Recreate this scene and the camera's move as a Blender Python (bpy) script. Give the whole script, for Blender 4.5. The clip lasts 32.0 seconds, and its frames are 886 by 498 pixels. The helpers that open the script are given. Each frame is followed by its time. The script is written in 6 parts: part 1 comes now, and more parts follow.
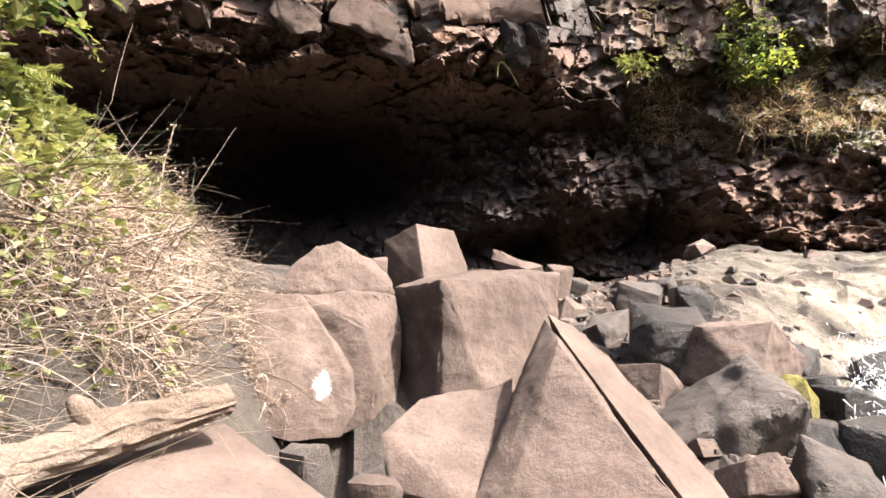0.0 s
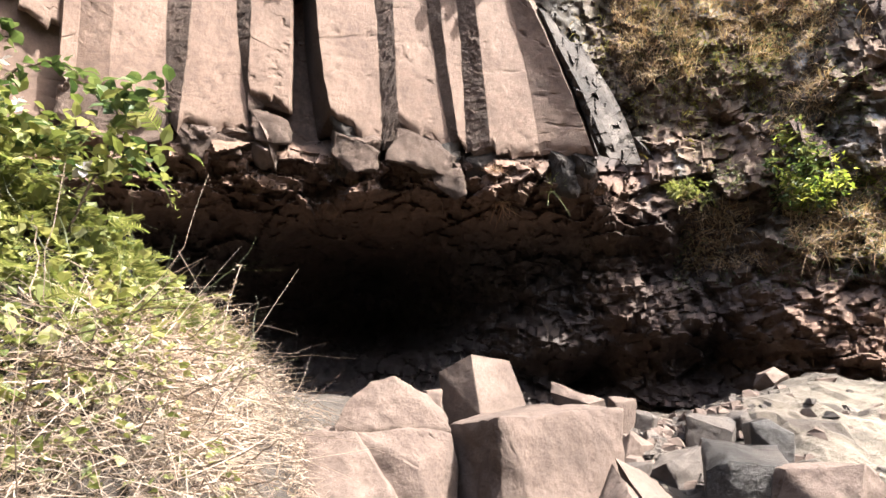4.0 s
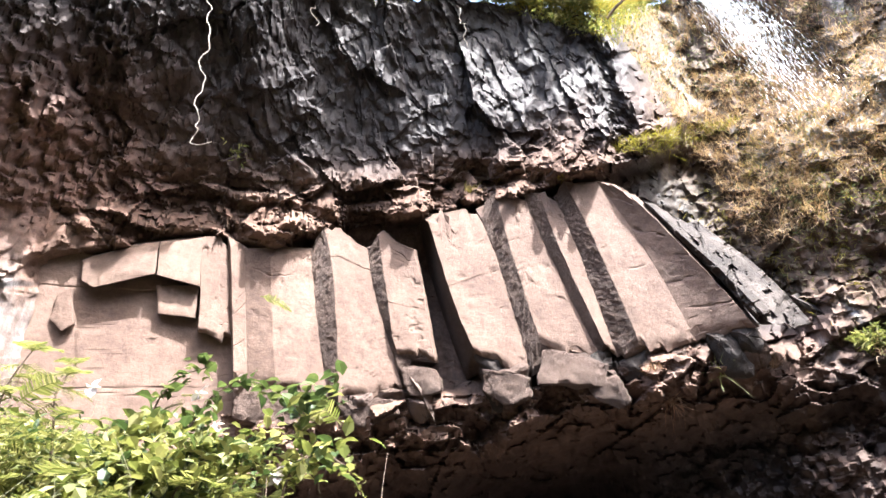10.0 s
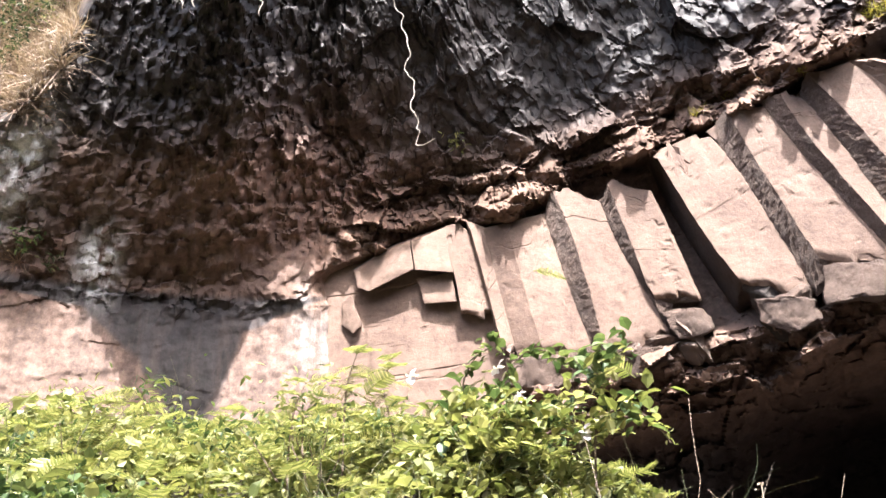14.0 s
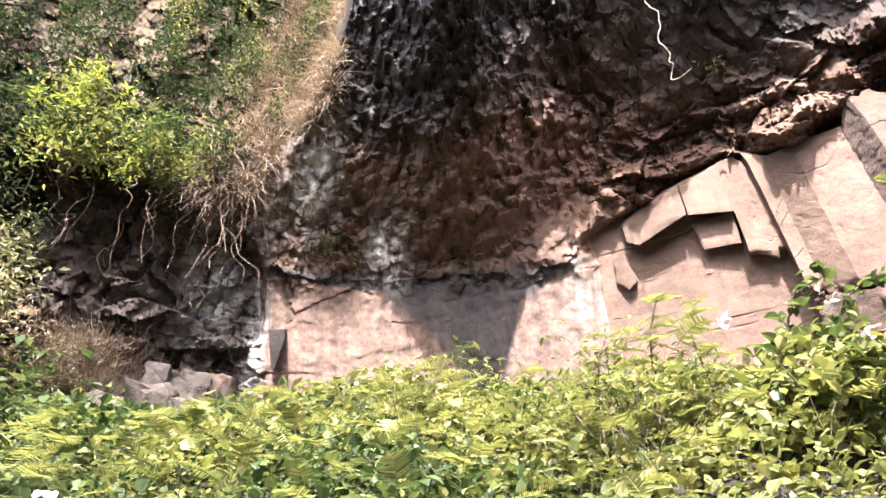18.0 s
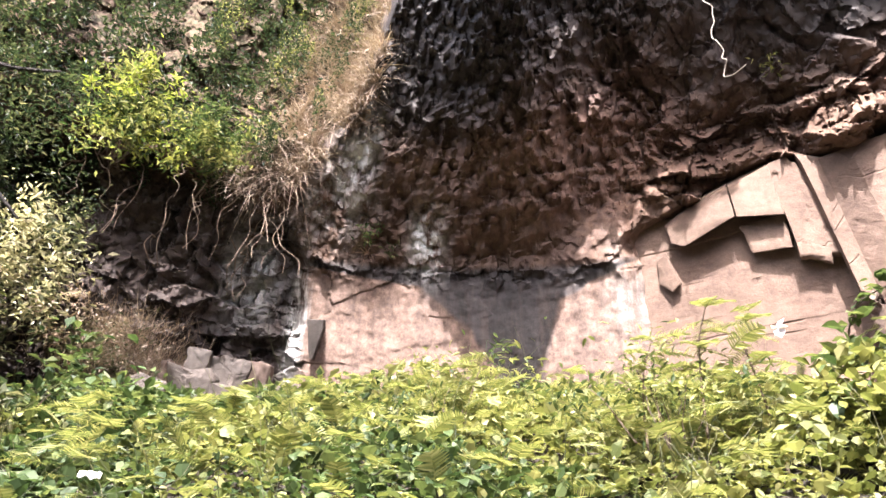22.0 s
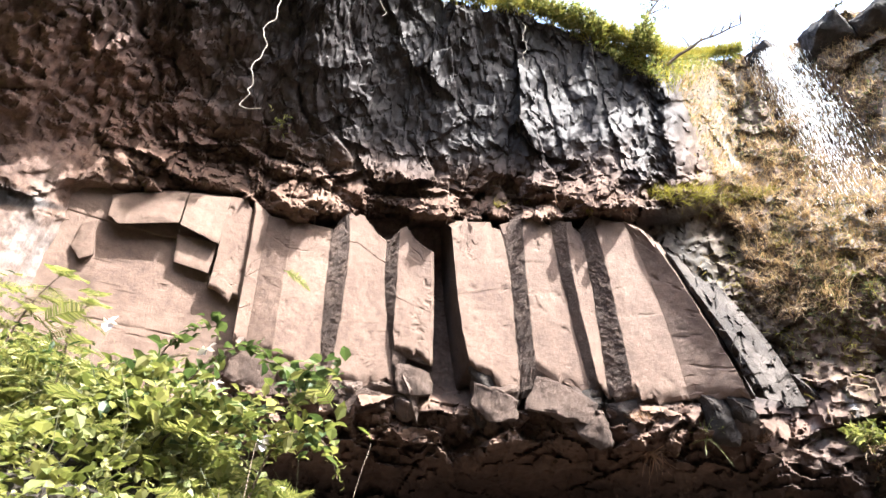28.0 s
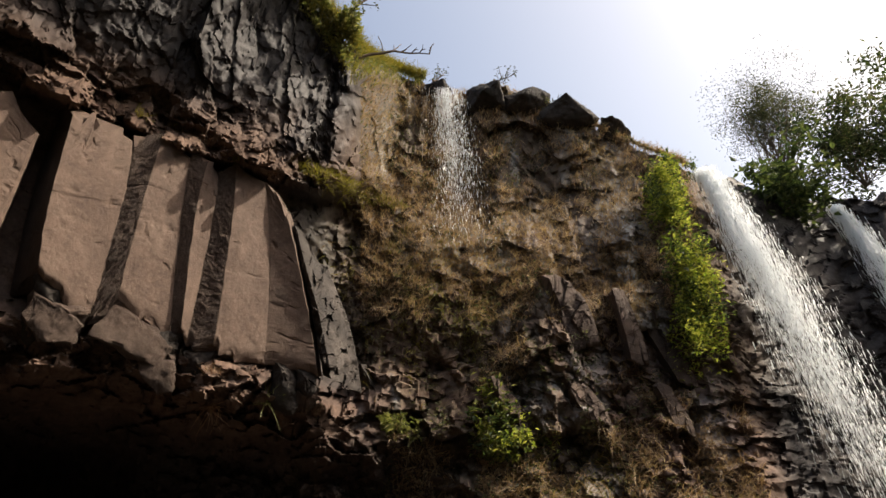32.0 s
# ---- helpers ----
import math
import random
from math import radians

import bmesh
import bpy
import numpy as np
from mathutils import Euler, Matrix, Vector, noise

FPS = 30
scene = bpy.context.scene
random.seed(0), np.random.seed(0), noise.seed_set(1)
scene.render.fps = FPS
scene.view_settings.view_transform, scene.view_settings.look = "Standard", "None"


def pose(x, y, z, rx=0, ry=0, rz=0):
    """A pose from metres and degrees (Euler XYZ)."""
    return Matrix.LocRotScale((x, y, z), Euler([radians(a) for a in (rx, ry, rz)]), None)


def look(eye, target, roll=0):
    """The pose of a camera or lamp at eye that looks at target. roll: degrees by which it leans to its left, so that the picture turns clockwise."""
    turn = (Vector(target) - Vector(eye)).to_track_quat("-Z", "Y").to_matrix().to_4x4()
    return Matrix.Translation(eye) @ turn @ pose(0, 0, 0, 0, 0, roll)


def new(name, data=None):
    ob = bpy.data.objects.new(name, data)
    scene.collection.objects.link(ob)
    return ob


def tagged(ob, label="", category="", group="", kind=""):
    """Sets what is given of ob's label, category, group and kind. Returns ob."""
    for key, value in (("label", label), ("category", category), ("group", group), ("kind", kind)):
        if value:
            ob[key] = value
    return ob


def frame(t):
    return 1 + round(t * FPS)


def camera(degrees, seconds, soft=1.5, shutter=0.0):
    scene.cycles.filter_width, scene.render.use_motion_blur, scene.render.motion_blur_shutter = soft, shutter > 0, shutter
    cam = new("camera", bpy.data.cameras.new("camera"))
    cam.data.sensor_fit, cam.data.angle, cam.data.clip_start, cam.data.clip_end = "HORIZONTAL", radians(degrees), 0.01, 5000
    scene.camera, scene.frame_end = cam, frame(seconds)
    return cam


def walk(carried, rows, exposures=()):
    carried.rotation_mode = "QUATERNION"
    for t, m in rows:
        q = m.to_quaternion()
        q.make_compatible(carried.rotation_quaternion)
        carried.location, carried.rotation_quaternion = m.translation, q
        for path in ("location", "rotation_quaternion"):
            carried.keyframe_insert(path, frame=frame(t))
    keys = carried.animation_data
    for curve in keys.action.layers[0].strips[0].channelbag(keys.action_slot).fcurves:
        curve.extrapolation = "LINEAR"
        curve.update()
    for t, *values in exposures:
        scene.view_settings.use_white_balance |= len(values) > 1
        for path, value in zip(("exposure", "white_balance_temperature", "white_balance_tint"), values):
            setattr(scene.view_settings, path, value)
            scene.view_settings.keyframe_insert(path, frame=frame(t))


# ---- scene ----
import itertools

cam = camera(69.91, 32.0)


def aim(x, y, z, yaw, pitch, roll):
    """Camera pose from its place, heading (clockwise from +y), tilt and lean in degrees."""
    a, p = radians(yaw), radians(pitch)
    way = Vector((math.sin(a) * math.cos(p), math.cos(a) * math.cos(p), math.sin(p)))
    return look((x, y, z), Vector((x, y, z)) + way, roll)


# seconds, place, heading, tilt, lean
PATH = [
    (0, -0.018, 0.477, 1.500, -0.00, 2.08, -0.24),
    (0.5, -0.020, 0.477, 1.500, 0.00, 2.82, 0.16),
    (1, -0.022, 0.479, 1.501, -0.23, 3.40, 0.24),
    (1.5, -0.024, 0.484, 1.502, -0.60, 3.26, 0.37),
    (2, -0.028, 0.489, 1.507, -1.28, 2.71, 0.81),
    (2.5, -0.032, 0.493, 1.516, -1.24, 3.44, 0.85),
    (3, -0.035, 0.492, 1.528, -2.90, 5.80, 0.58),
    (3.5, -0.037, 0.486, 1.544, -4.02, 9.01, 0.65),
    (4, -0.041, 0.480, 1.565, -4.68, 13.24, -0.25),
    (4.5, -0.052, 0.479, 1.593, -4.73, 15.77, -1.36),
    (6.5, -0.067, 0.482, 1.622, -7.06, 25.08, -5.63),
    (7, -0.082, 0.487, 1.645, -6.51, 26.92, -6.28),
    (7.5, -0.094, 0.491, 1.659, -7.57, 29.10, -7.55),
    (8, -0.105, 0.489, 1.669, -8.94, 30.79, -8.40),
    (8.5, -0.117, 0.481, 1.677, -10.81, 31.70, -8.93),
    (9, -0.127, 0.469, 1.682, -12.10, 32.79, -9.43),
    (9.5, -0.138, 0.453, 1.685, -14.57, 33.44, -9.65),
    (10, -0.147, 0.437, 1.684, -16.08, 33.96, -9.80),
    (10.5, -0.156, 0.422, 1.683, -19.38, 34.30, -9.95),
    (11, -0.165, 0.407, 1.682, -22.41, 34.00, -9.57),
    (11.5, -0.175, 0.392, 1.683, -25.59, 34.06, -10.05),
    (12, -0.188, 0.373, 1.685, -27.85, 34.17, -9.72),
    (12.5, -0.202, 0.349, 1.684, -31.64, 33.94, -9.55),
    (13, -0.215, 0.319, 1.682, -35.12, 34.00, -9.30),
    (13.5, -0.224, 0.290, 1.679, -39.27, 33.94, -8.95),
    (14, -0.233, 0.265, 1.679, -40.89, 33.80, -9.00),
    (14.5, -0.247, 0.250, 1.683, -45.07, 33.75, -8.99),
    (15, -0.275, 0.240, 1.688, -48.79, 33.88, -9.20),
    (15.5, -0.320, 0.229, 1.691, -53.06, 33.54, -9.55),
    (17.5, -0.372, 0.218, 1.690, -65.04, 33.90, -4.60),
    (18, -0.413, 0.206, 1.689, -68.56, 32.98, -2.25),
    (18.5, -0.437, 0.196, 1.690, -72.03, 32.53, -0.66),
    (19, -0.448, 0.184, 1.694, -74.75, 32.23, 0.19),
    (19.5, -0.455, 0.170, 1.698, -77.79, 31.66, 0.55),
    (20, -0.462, 0.162, 1.703, -79.84, 31.25, 0.44),
    (20.5, -0.468, 0.163, 1.711, -81.06, 31.00, 0.23),
    (21, -0.473, 0.172, 1.719, -80.05, 30.76, 1.06),
    (21.5, -0.473, 0.185, 1.723, -76.62, 31.97, 1.27),
    (22, -0.465, 0.194, 1.720, -72.60, 32.56, 1.54),
    (22.5, -0.450, 0.201, 1.712, -67.47, 33.26, 2.61),
    (23, -0.431, 0.211, 1.704, -63.60, 33.64, 3.12),
    (23.5, -0.408, 0.225, 1.698, -58.95, 33.94, 4.09),
    (24, -0.380, 0.240, 1.693, -53.40, 34.25, 3.94),
    (24.5, -0.347, 0.255, 1.685, -49.34, 34.08, 3.22),
    (25, -0.306, 0.271, 1.677, -44.21, 34.25, 2.59),
    (25.5, -0.259, 0.291, 1.671, -40.64, 33.86, 2.41),
    (27.5, -0.208, 0.313, 1.665, -24.71, 34.79, 2.48),
    (28, -0.157, 0.334, 1.658, -17.74, 34.45, 3.00),
    (28.5, -0.111, 0.348, 1.651, -11.65, 34.21, 3.14),
    (29, -0.068, 0.357, 1.643, -5.51, 34.40, 3.89),
    (29.5, -0.028, 0.364, 1.633, -0.55, 34.58, 4.01),
    (30, 0.006, 0.370, 1.622, 4.49, 34.69, 4.03),
    (30.5, 0.034, 0.378, 1.611, 8.34, 34.62, 3.91),
    (31, 0.056, 0.386, 1.602, 12.40, 33.88, 3.71),
    (31.5, 0.075, 0.392, 1.591, 16.16, 33.70, 2.65),
    (32, 0.092, 0.396, 1.580, 20.21, 32.69, 1.66),
]
EXPOSURES = [(0, 2.82, 6500, 10), (4, 3.05, 6350, 7), (7, 3.38, 5950, 9), (15, 3.35, 6150, 11), (18, 3.32, 6250, 14), (23, 3.32, 6250, 14), (25.5, 3.32, 6200, 12), (27.5, 3.3, 6100, 8), (28.5, 3.12, 6200, 7), (29, 2.82, 6400, 6), (29.5, 2.2, 6900, 9), (30, 1.8, 7200, 9), (30.5, 1.4, 7500, 9), (32, 1.12, 7500, 8)]
walk(cam, [(t, aim(*row)) for t, *row in PATH], EXPOSURES)

# ---- light ----
SUN_AZ, SUN_EL = 113.0, 52.0
world = bpy.data.worlds.new("world")
scene.world = world
world.use_nodes = True
wn = world.node_tree.nodes
sky = wn.new("ShaderNodeTexSky")
sky.sky_type, sky.sun_disc = "NISHITA", False
sky.sun_elevation, sky.sun_rotation = radians(SUN_EL), radians(SUN_AZ)
sky.dust_density = 5.0
world.node_tree.links.new(sky.outputs[0], wn["Background"].inputs[0])
wn["Background"].inputs[1].default_value = 0.125
sun_data = bpy.data.lights.new("sun", "SUN")
sun_data.energy, sun_data.angle, sun_data.color = 3.4, radians(0.5), (1.0, 0.95, 0.9)
sun = new("sun", sun_data)
a, e = radians(SUN_AZ), radians(SUN_EL)
sun.matrix_world = look((30 * math.sin(a) * math.cos(e), 30 * math.cos(a) * math.cos(e), 30 * math.sin(e)), (0, 0, 0))


# ---- noise and arrays ----
def hash2(i, j, k):
    v = np.sin(i * 127.1 + j * 311.7 + k * 74.7) * 43758.5453
    return v - np.floor(v)


def vnoise(x, y, k=0):
    """Smooth noise in 0..1 on arrays."""
    i, j = np.floor(x), np.floor(y)
    u, v = x - i, y - j
    u, v = u * u * (3 - 2 * u), v * v * (3 - 2 * v)
    a0 = hash2(i, j, k) * (1 - u) + hash2(i + 1, j, k) * u
    a1 = hash2(i, j + 1, k) * (1 - u) + hash2(i + 1, j + 1, k) * u
    return a0 * (1 - v) + a1 * v


def fbm(x, y, k=0, octaves=4):
    total, amp, norm = 0.0, 1.0, 0.0
    for o in range(octaves):
        x, y = (0.8 * x - 0.6 * y) + 3.1, (0.6 * x + 0.8 * y) - 1.7
        total = total + amp * vnoise(x * 2 ** o, y * 2 ** o, k + 13 * o)
        norm += amp
        amp *= 0.5
    return total / norm


def facets(x, y, k=0, tilt=0.6):
    """Broken rock: nearest random cell, each with its own offset and slope. About -0.5..0.5, in cell units."""
    i0, j0 = np.floor(x), np.floor(y)
    best = np.full(np.shape(x), 9.0)
    out = np.zeros(np.shape(x))
    for di in (-1, 0, 1):
        for dj in (-1, 0, 1):
            i, j = i0 + di, j0 + dj
            cx, cy = i + hash2(i, j, k), j + hash2(i, j, k + 1)
            d = (x - cx) ** 2 + (y - cy) ** 2
            val = (hash2(i, j, k + 2) - 0.5) + tilt * ((x - cx) * (hash2(i, j, k + 3) - 0.5) + (y - cy) * (hash2(i, j, k + 4) - 0.5)) * 2
            near = d < best
            best = np.where(near, d, best)
            out = np.where(near, val, out)
    return out


def sstep(lo, hi, x):
    t = np.clip((x - lo) / (hi - lo), 0, 1)
    return t * t * (3 - 2 * t)


def mesh_of(name, verts, faces, material=None, smooth=False, attrs=(), sharp=38):
    """A mesh from arrays of vertices and of triangles or quads."""
    me = bpy.data.meshes.new(name)
    verts, faces = np.asarray(verts, np.float32), np.asarray(faces, np.int32)
    n, k = faces.shape
    me.vertices.add(len(verts))
    me.vertices.foreach_set("co", verts.ravel())
    me.loops.add(n * k)
    me.loops.foreach_set("vertex_index", faces.ravel())
    me.polygons.add(n)
    me.polygons.foreach_set("loop_start", np.arange(0, n * k, k, dtype=np.int32))
    me.polygons.foreach_set("use_smooth", np.full(n, smooth))
    for key, values in attrs:
        at = me.attributes.new(key, "FLOAT", "POINT")
        at.data.foreach_set("value", np.asarray(values, np.float32).ravel())
    me.update(calc_edges=True)
    me.validate()
    if smooth:
        me.set_sharp_from_angle(angle=radians(sharp))
    if material:
        me.materials.append(material)
    return me


def grid_faces(rows, cols, wrap=False):
    r = np.arange(rows - 1)[:, None] * cols
    c = np.arange(cols - (0 if wrap else 1))[None, :]
    c1 = (c + 1) % cols
    return np.stack([r + c, r + c1, r + cols + c1, r + cols + c], -1).reshape(-1, 4)


def part(name, bm, material, parent=None, label=""):
    """Links a bmesh, or a mesh, as one mesh object under a thing."""
    if isinstance(bm, bmesh.types.BMesh):
        me = bpy.data.meshes.new(name)
        bm.to_mesh(me)
        bm.free()
    else:
        me = bm
    if material and not me.materials:
        me.materials.append(material)
    ob = new(name, me)
    if parent:
        ob.parent = parent
    if label:
        tagged(ob, label)
    return ob


EYE_Z, OFF = 1.65, 0.45


def spot(az, el, d):
    """Place at heading az and height angle el (degrees), d metres off the camera's usual stand."""
    a_ = np.radians(az)
    return np.stack([(d + OFF) * np.sin(a_), (d + OFF) * np.cos(a_), EYE_Z + d * np.tan(np.radians(el)) + 0 * a_], -1)


# ---- materials ----
def shader(name, rough=0.8):
    m = bpy.data.materials.new(name)
    m.use_nodes = True
    n, l = m.node_tree.nodes, m.node_tree.links
    b = n["Principled BSDF"]
    b.inputs["Roughness"].default_value = rough
    return m, n, l, b


def noise_node(n, l, scale, detail=6, rough=0.6, coord=None, stretch=None):
    t = n.new("ShaderNodeTexNoise")
    t.inputs["Scale"].default_value, t.inputs["Detail"].default_value, t.inputs["Roughness"].default_value = scale, detail, rough
    if stretch:
        mp = n.new("ShaderNodeMapping")
        mp.inputs["Scale"].default_value = stretch
        l.new(coord, mp.inputs[0])
        l.new(mp.outputs[0], t.inputs["Vector"])
    elif coord:
        l.new(coord, t.inputs["Vector"])
    return t


def ramp(n, l, fac, stops):
    r = n.new("ShaderNodeValToRGB")
    while len(r.color_ramp.elements) < len(stops):
        r.color_ramp.elements.new(0.5)
    for el_, (pos, col) in zip(r.color_ramp.elements, stops):
        el_.position, el_.color = pos, (*col, 1)
    l.new(fac, r.inputs[0])
    return r


def mix(n, l, fac, c1, c2, mode="MIX"):
    x = n.new("ShaderNodeMix")
    x.data_type, x.blend_type = "RGBA", mode
    for sock, val in ((x.inputs[0], fac), (x.inputs[6], c1), (x.inputs[7], c2)):
        if isinstance(val, (int, float)):
            sock.default_value = val
        elif isinstance(val, tuple):
            sock.default_value = (*val, 1)
        else:
            l.new(val, sock)
    return x.outputs[2]


def attr(n, name):
    t = n.new("ShaderNodeAttribute")
    t.attribute_name = name
    return t.outputs["Fac"]


def bump(n, l, b, height, strength=0.5, dist=0.02):
    t = n.new("ShaderNodeBump")
    t.inputs["Strength"].default_value, t.inputs["Distance"].default_value = strength, dist
    l.new(height, t.inputs["Height"])
    l.new(t.outputs[0], b.inputs["Normal"])


REFLECT = 0.6


def dimmed(n, l, col):
    return mix(n, l, 1.0, col, (REFLECT,) * 3, "MULTIPLY")


def rock_material(name, dark, mid, light, rough=0.85, grain=9.0, bump_d=0.03, stain=(0.05, 0.045, 0.045), stain_amt=0.35, lichen=None, speckle=0.85):
    m, n, l, b = shader(name, rough)
    co = n.new("ShaderNodeTexCoord").outputs["Object"]
    big = noise_node(n, l, 1.1, 5, 0.6, co)
    fine = noise_node(n, l, grain, 8, 0.7, co)
    grit = noise_node(n, l, grain * 7, 4, 0.7, co)
    col = ramp(n, l, big.outputs[0], [(0.3, dark), (0.5, mid), (0.7, light)]).outputs[0]
    var = ramp(n, l, fine.outputs[0], [(0.3, (0.62, 0.6, 0.58)), (0.6, (1.05, 1.04, 1.03))]).outputs[0]
    col = mix(n, l, speckle, col, var, "MULTIPLY")
    gr = ramp(n, l, grit.outputs[0], [(0.35, (0.7, 0.68, 0.66)), (0.65, (1.1, 1.1, 1.1))]).outputs[0]
    col = mix(n, l, 0.6, col, gr, "MULTIPLY")
    streak = noise_node(n, l, 2.2, 5, 0.65, co, (1.0, 1.0, 0.22))
    sm = ramp(n, l, streak.outputs[0], [(0.55, (0, 0, 0)), (0.75, (stain_amt,) * 3)]).outputs[0]
    col = dimmed(n, l, mix(n, l, sm, col, stain))
    b.inputs["Specular IOR Level"].default_value = 0.3
    l.new(col, b.inputs["Base Color"])
    add = n.new("ShaderNodeMath")
    add.operation = "MULTIPLY_ADD"
    add.inputs[1].default_value = 0.35
    l.new(grit.outputs[0], add.inputs[0])
    l.new(fine.outputs[0], add.inputs[2])
    lump = noise_node(n, l, grain * 2.6, 6, 0.75, co)
    add2 = n.new("ShaderNodeMath")
    add2.operation = "MULTIPLY_ADD"
    add2.inputs[1].default_value = 0.6
    l.new(lump.outputs[0], add2.inputs[0])
    l.new(add.outputs[0], add2.inputs[2])
    bump(n, l, b, add2.outputs[0], 1.0, bump_d * 1.3)
    if lichen:
        d3 = n.new("ShaderNodeVectorMath")
        d3.operation = "DISTANCE"
        jig = n.new("ShaderNodeVectorMath")
        jig.operation = "MULTIPLY_ADD"
        wig = noise_node(n, l, 14.0, 4, 0.7, co)
        jig.inputs[1].default_value = (0.13, 0.09, 0.08)
        l.new(wig.outputs["Color"], jig.inputs[0])
        sq = n.new("ShaderNodeMapping")
        sq.inputs["Scale"].default_value = (1, 1, 0.45)
        l.new(co, sq.inputs[0])
        l.new(sq.outputs[0], jig.inputs[2])
        l.new(jig.outputs[0], d3.inputs[0])
        d3.inputs[1].default_value = (lichen[0] + 0.065, lichen[1] + 0.045, lichen[2] * 0.45 + 0.04)
        spot_fac = ramp(n, l, d3.outputs["Value"], [(0.040, (1, 1, 1)), (0.058, (0, 0, 0))]).outputs[0]
        l.new(mix(n, l, spot_fac, col, (0.42, 0.39, 0.35)), b.inputs["Base Color"])
    return m


def cliff_material():
    """Rock of the whole cliff: brown, with black wet and painted-shade, rust-red, pale limy and hazed, and mossy areas
    by attribute.
    """
    m, n, l, b = shader("cliff_rock", 0.8)
    co = n.new("ShaderNodeTexCoord").outputs["Object"]
    big = noise_node(n, l, 0.9, 6, 0.62, co)
    fine = noise_node(n, l, 6.0, 9, 0.7, co)
    grit = noise_node(n, l, 34.0, 4, 0.7, co)
    col = ramp(n, l, big.outputs[0], [(0.3, (0.098, 0.058, 0.042)), (0.5, (0.178, 0.11, 0.08)), (0.72, (0.285, 0.19, 0.143))]).outputs[0]
    col = mix(n, l, attr(n, "pink"), col, ramp(n, l, fine.outputs[0], [(0.3, (0.155, 0.105, 0.085)), (0.7, (0.27, 0.192, 0.158))]).outputs[0])
    col = mix(n, l, attr(n, "red"), col, ramp(n, l, fine.outputs[0], [(0.3, (0.13, 0.075, 0.057)), (0.7, (0.30, 0.18, 0.138))]).outputs[0])
    drip = noise_node(n, l, 2.6, 6, 0.65, co, (1, 1, 0.12))
    # dark drips of wet rock; the same colours also paint shade on the wall
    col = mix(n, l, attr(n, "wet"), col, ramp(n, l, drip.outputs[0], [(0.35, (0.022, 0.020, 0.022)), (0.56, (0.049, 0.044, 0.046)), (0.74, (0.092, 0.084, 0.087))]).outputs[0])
    stk = noise_node(n, l, 5.0, 5, 0.7, co, (1, 1, 0.10))
    sk = n.new("ShaderNodeMath")
    sk.operation = "MULTIPLY"
    l.new(ramp(n, l, stk.outputs[0], [(0.46, (0, 0, 0)), (0.62, (0.55, 0.55, 0.55))]).outputs[0], sk.inputs[0])
    l.new(attr(n, "pink"), sk.inputs[1])
    col = mix(n, l, sk.outputs[0], col, (0.11, 0.08, 0.068))
    dm = n.new("ShaderNodeMath")
    dm.operation = "MULTIPLY"
    l.new(ramp(n, l, drip.outputs[0], [(0.40, (0, 0, 0)), (0.54, (1, 1, 1))]).outputs[0], dm.inputs[0])
    l.new(attr(n, "lime_haze"), dm.inputs[1])
    col = mix(n, l, dm.outputs[0], col, (0.85, 0.85, 0.84))
    mm = n.new("ShaderNodeMath")
    mm.operation = "MULTIPLY"
    l.new(ramp(n, l, fine.outputs[0], [(0.38, (0, 0, 0)), (0.58, (1, 1, 1))]).outputs[0], mm.inputs[0])
    l.new(attr(n, "moss"), mm.inputs[1])
    mosscol = ramp(n, l, big.outputs[0], [(0.35, (0.05, 0.052, 0.026)), (0.5, (0.13, 0.108, 0.06)), (0.7, (0.22, 0.165, 0.115))]).outputs[0]
    col = mix(n, l, mm.outputs[0], col, mosscol)
    var = ramp(n, l, fine.outputs[0], [(0.28, (0.5, 0.48, 0.47)), (0.62, (1.1, 1.08, 1.06))]).outputs[0]
    col = mix(n, l, 0.8, col, var, "MULTIPLY")
    gr = ramp(n, l, grit.outputs[0], [(0.35, (0.65, 0.64, 0.63)), (0.65, (1.12, 1.12, 1.12))]).outputs[0]
    col = dimmed(n, l, mix(n, l, 0.6, col, gr, "MULTIPLY"))
    b.inputs["Specular IOR Level"].default_value = 0.22
    l.new(col, b.inputs["Base Color"])
    rg = n.new("ShaderNodeMapRange")
    rg.inputs["To Min"].default_value, rg.inputs["To Max"].default_value = 0.9, 0.6
    l.new(attr(n, "wet"), rg.inputs[0])
    l.new(rg.outputs[0], b.inputs["Roughness"])
    add = n.new("ShaderNodeMath")
    add.operation = "MULTIPLY_ADD"
    add.inputs[1].default_value = 0.3
    l.new(grit.outputs[0], add.inputs[0])
    l.new(fine.outputs[0], add.inputs[2])
    bump(n, l, b, add.outputs[0], 0.8, 0.03)
    return m


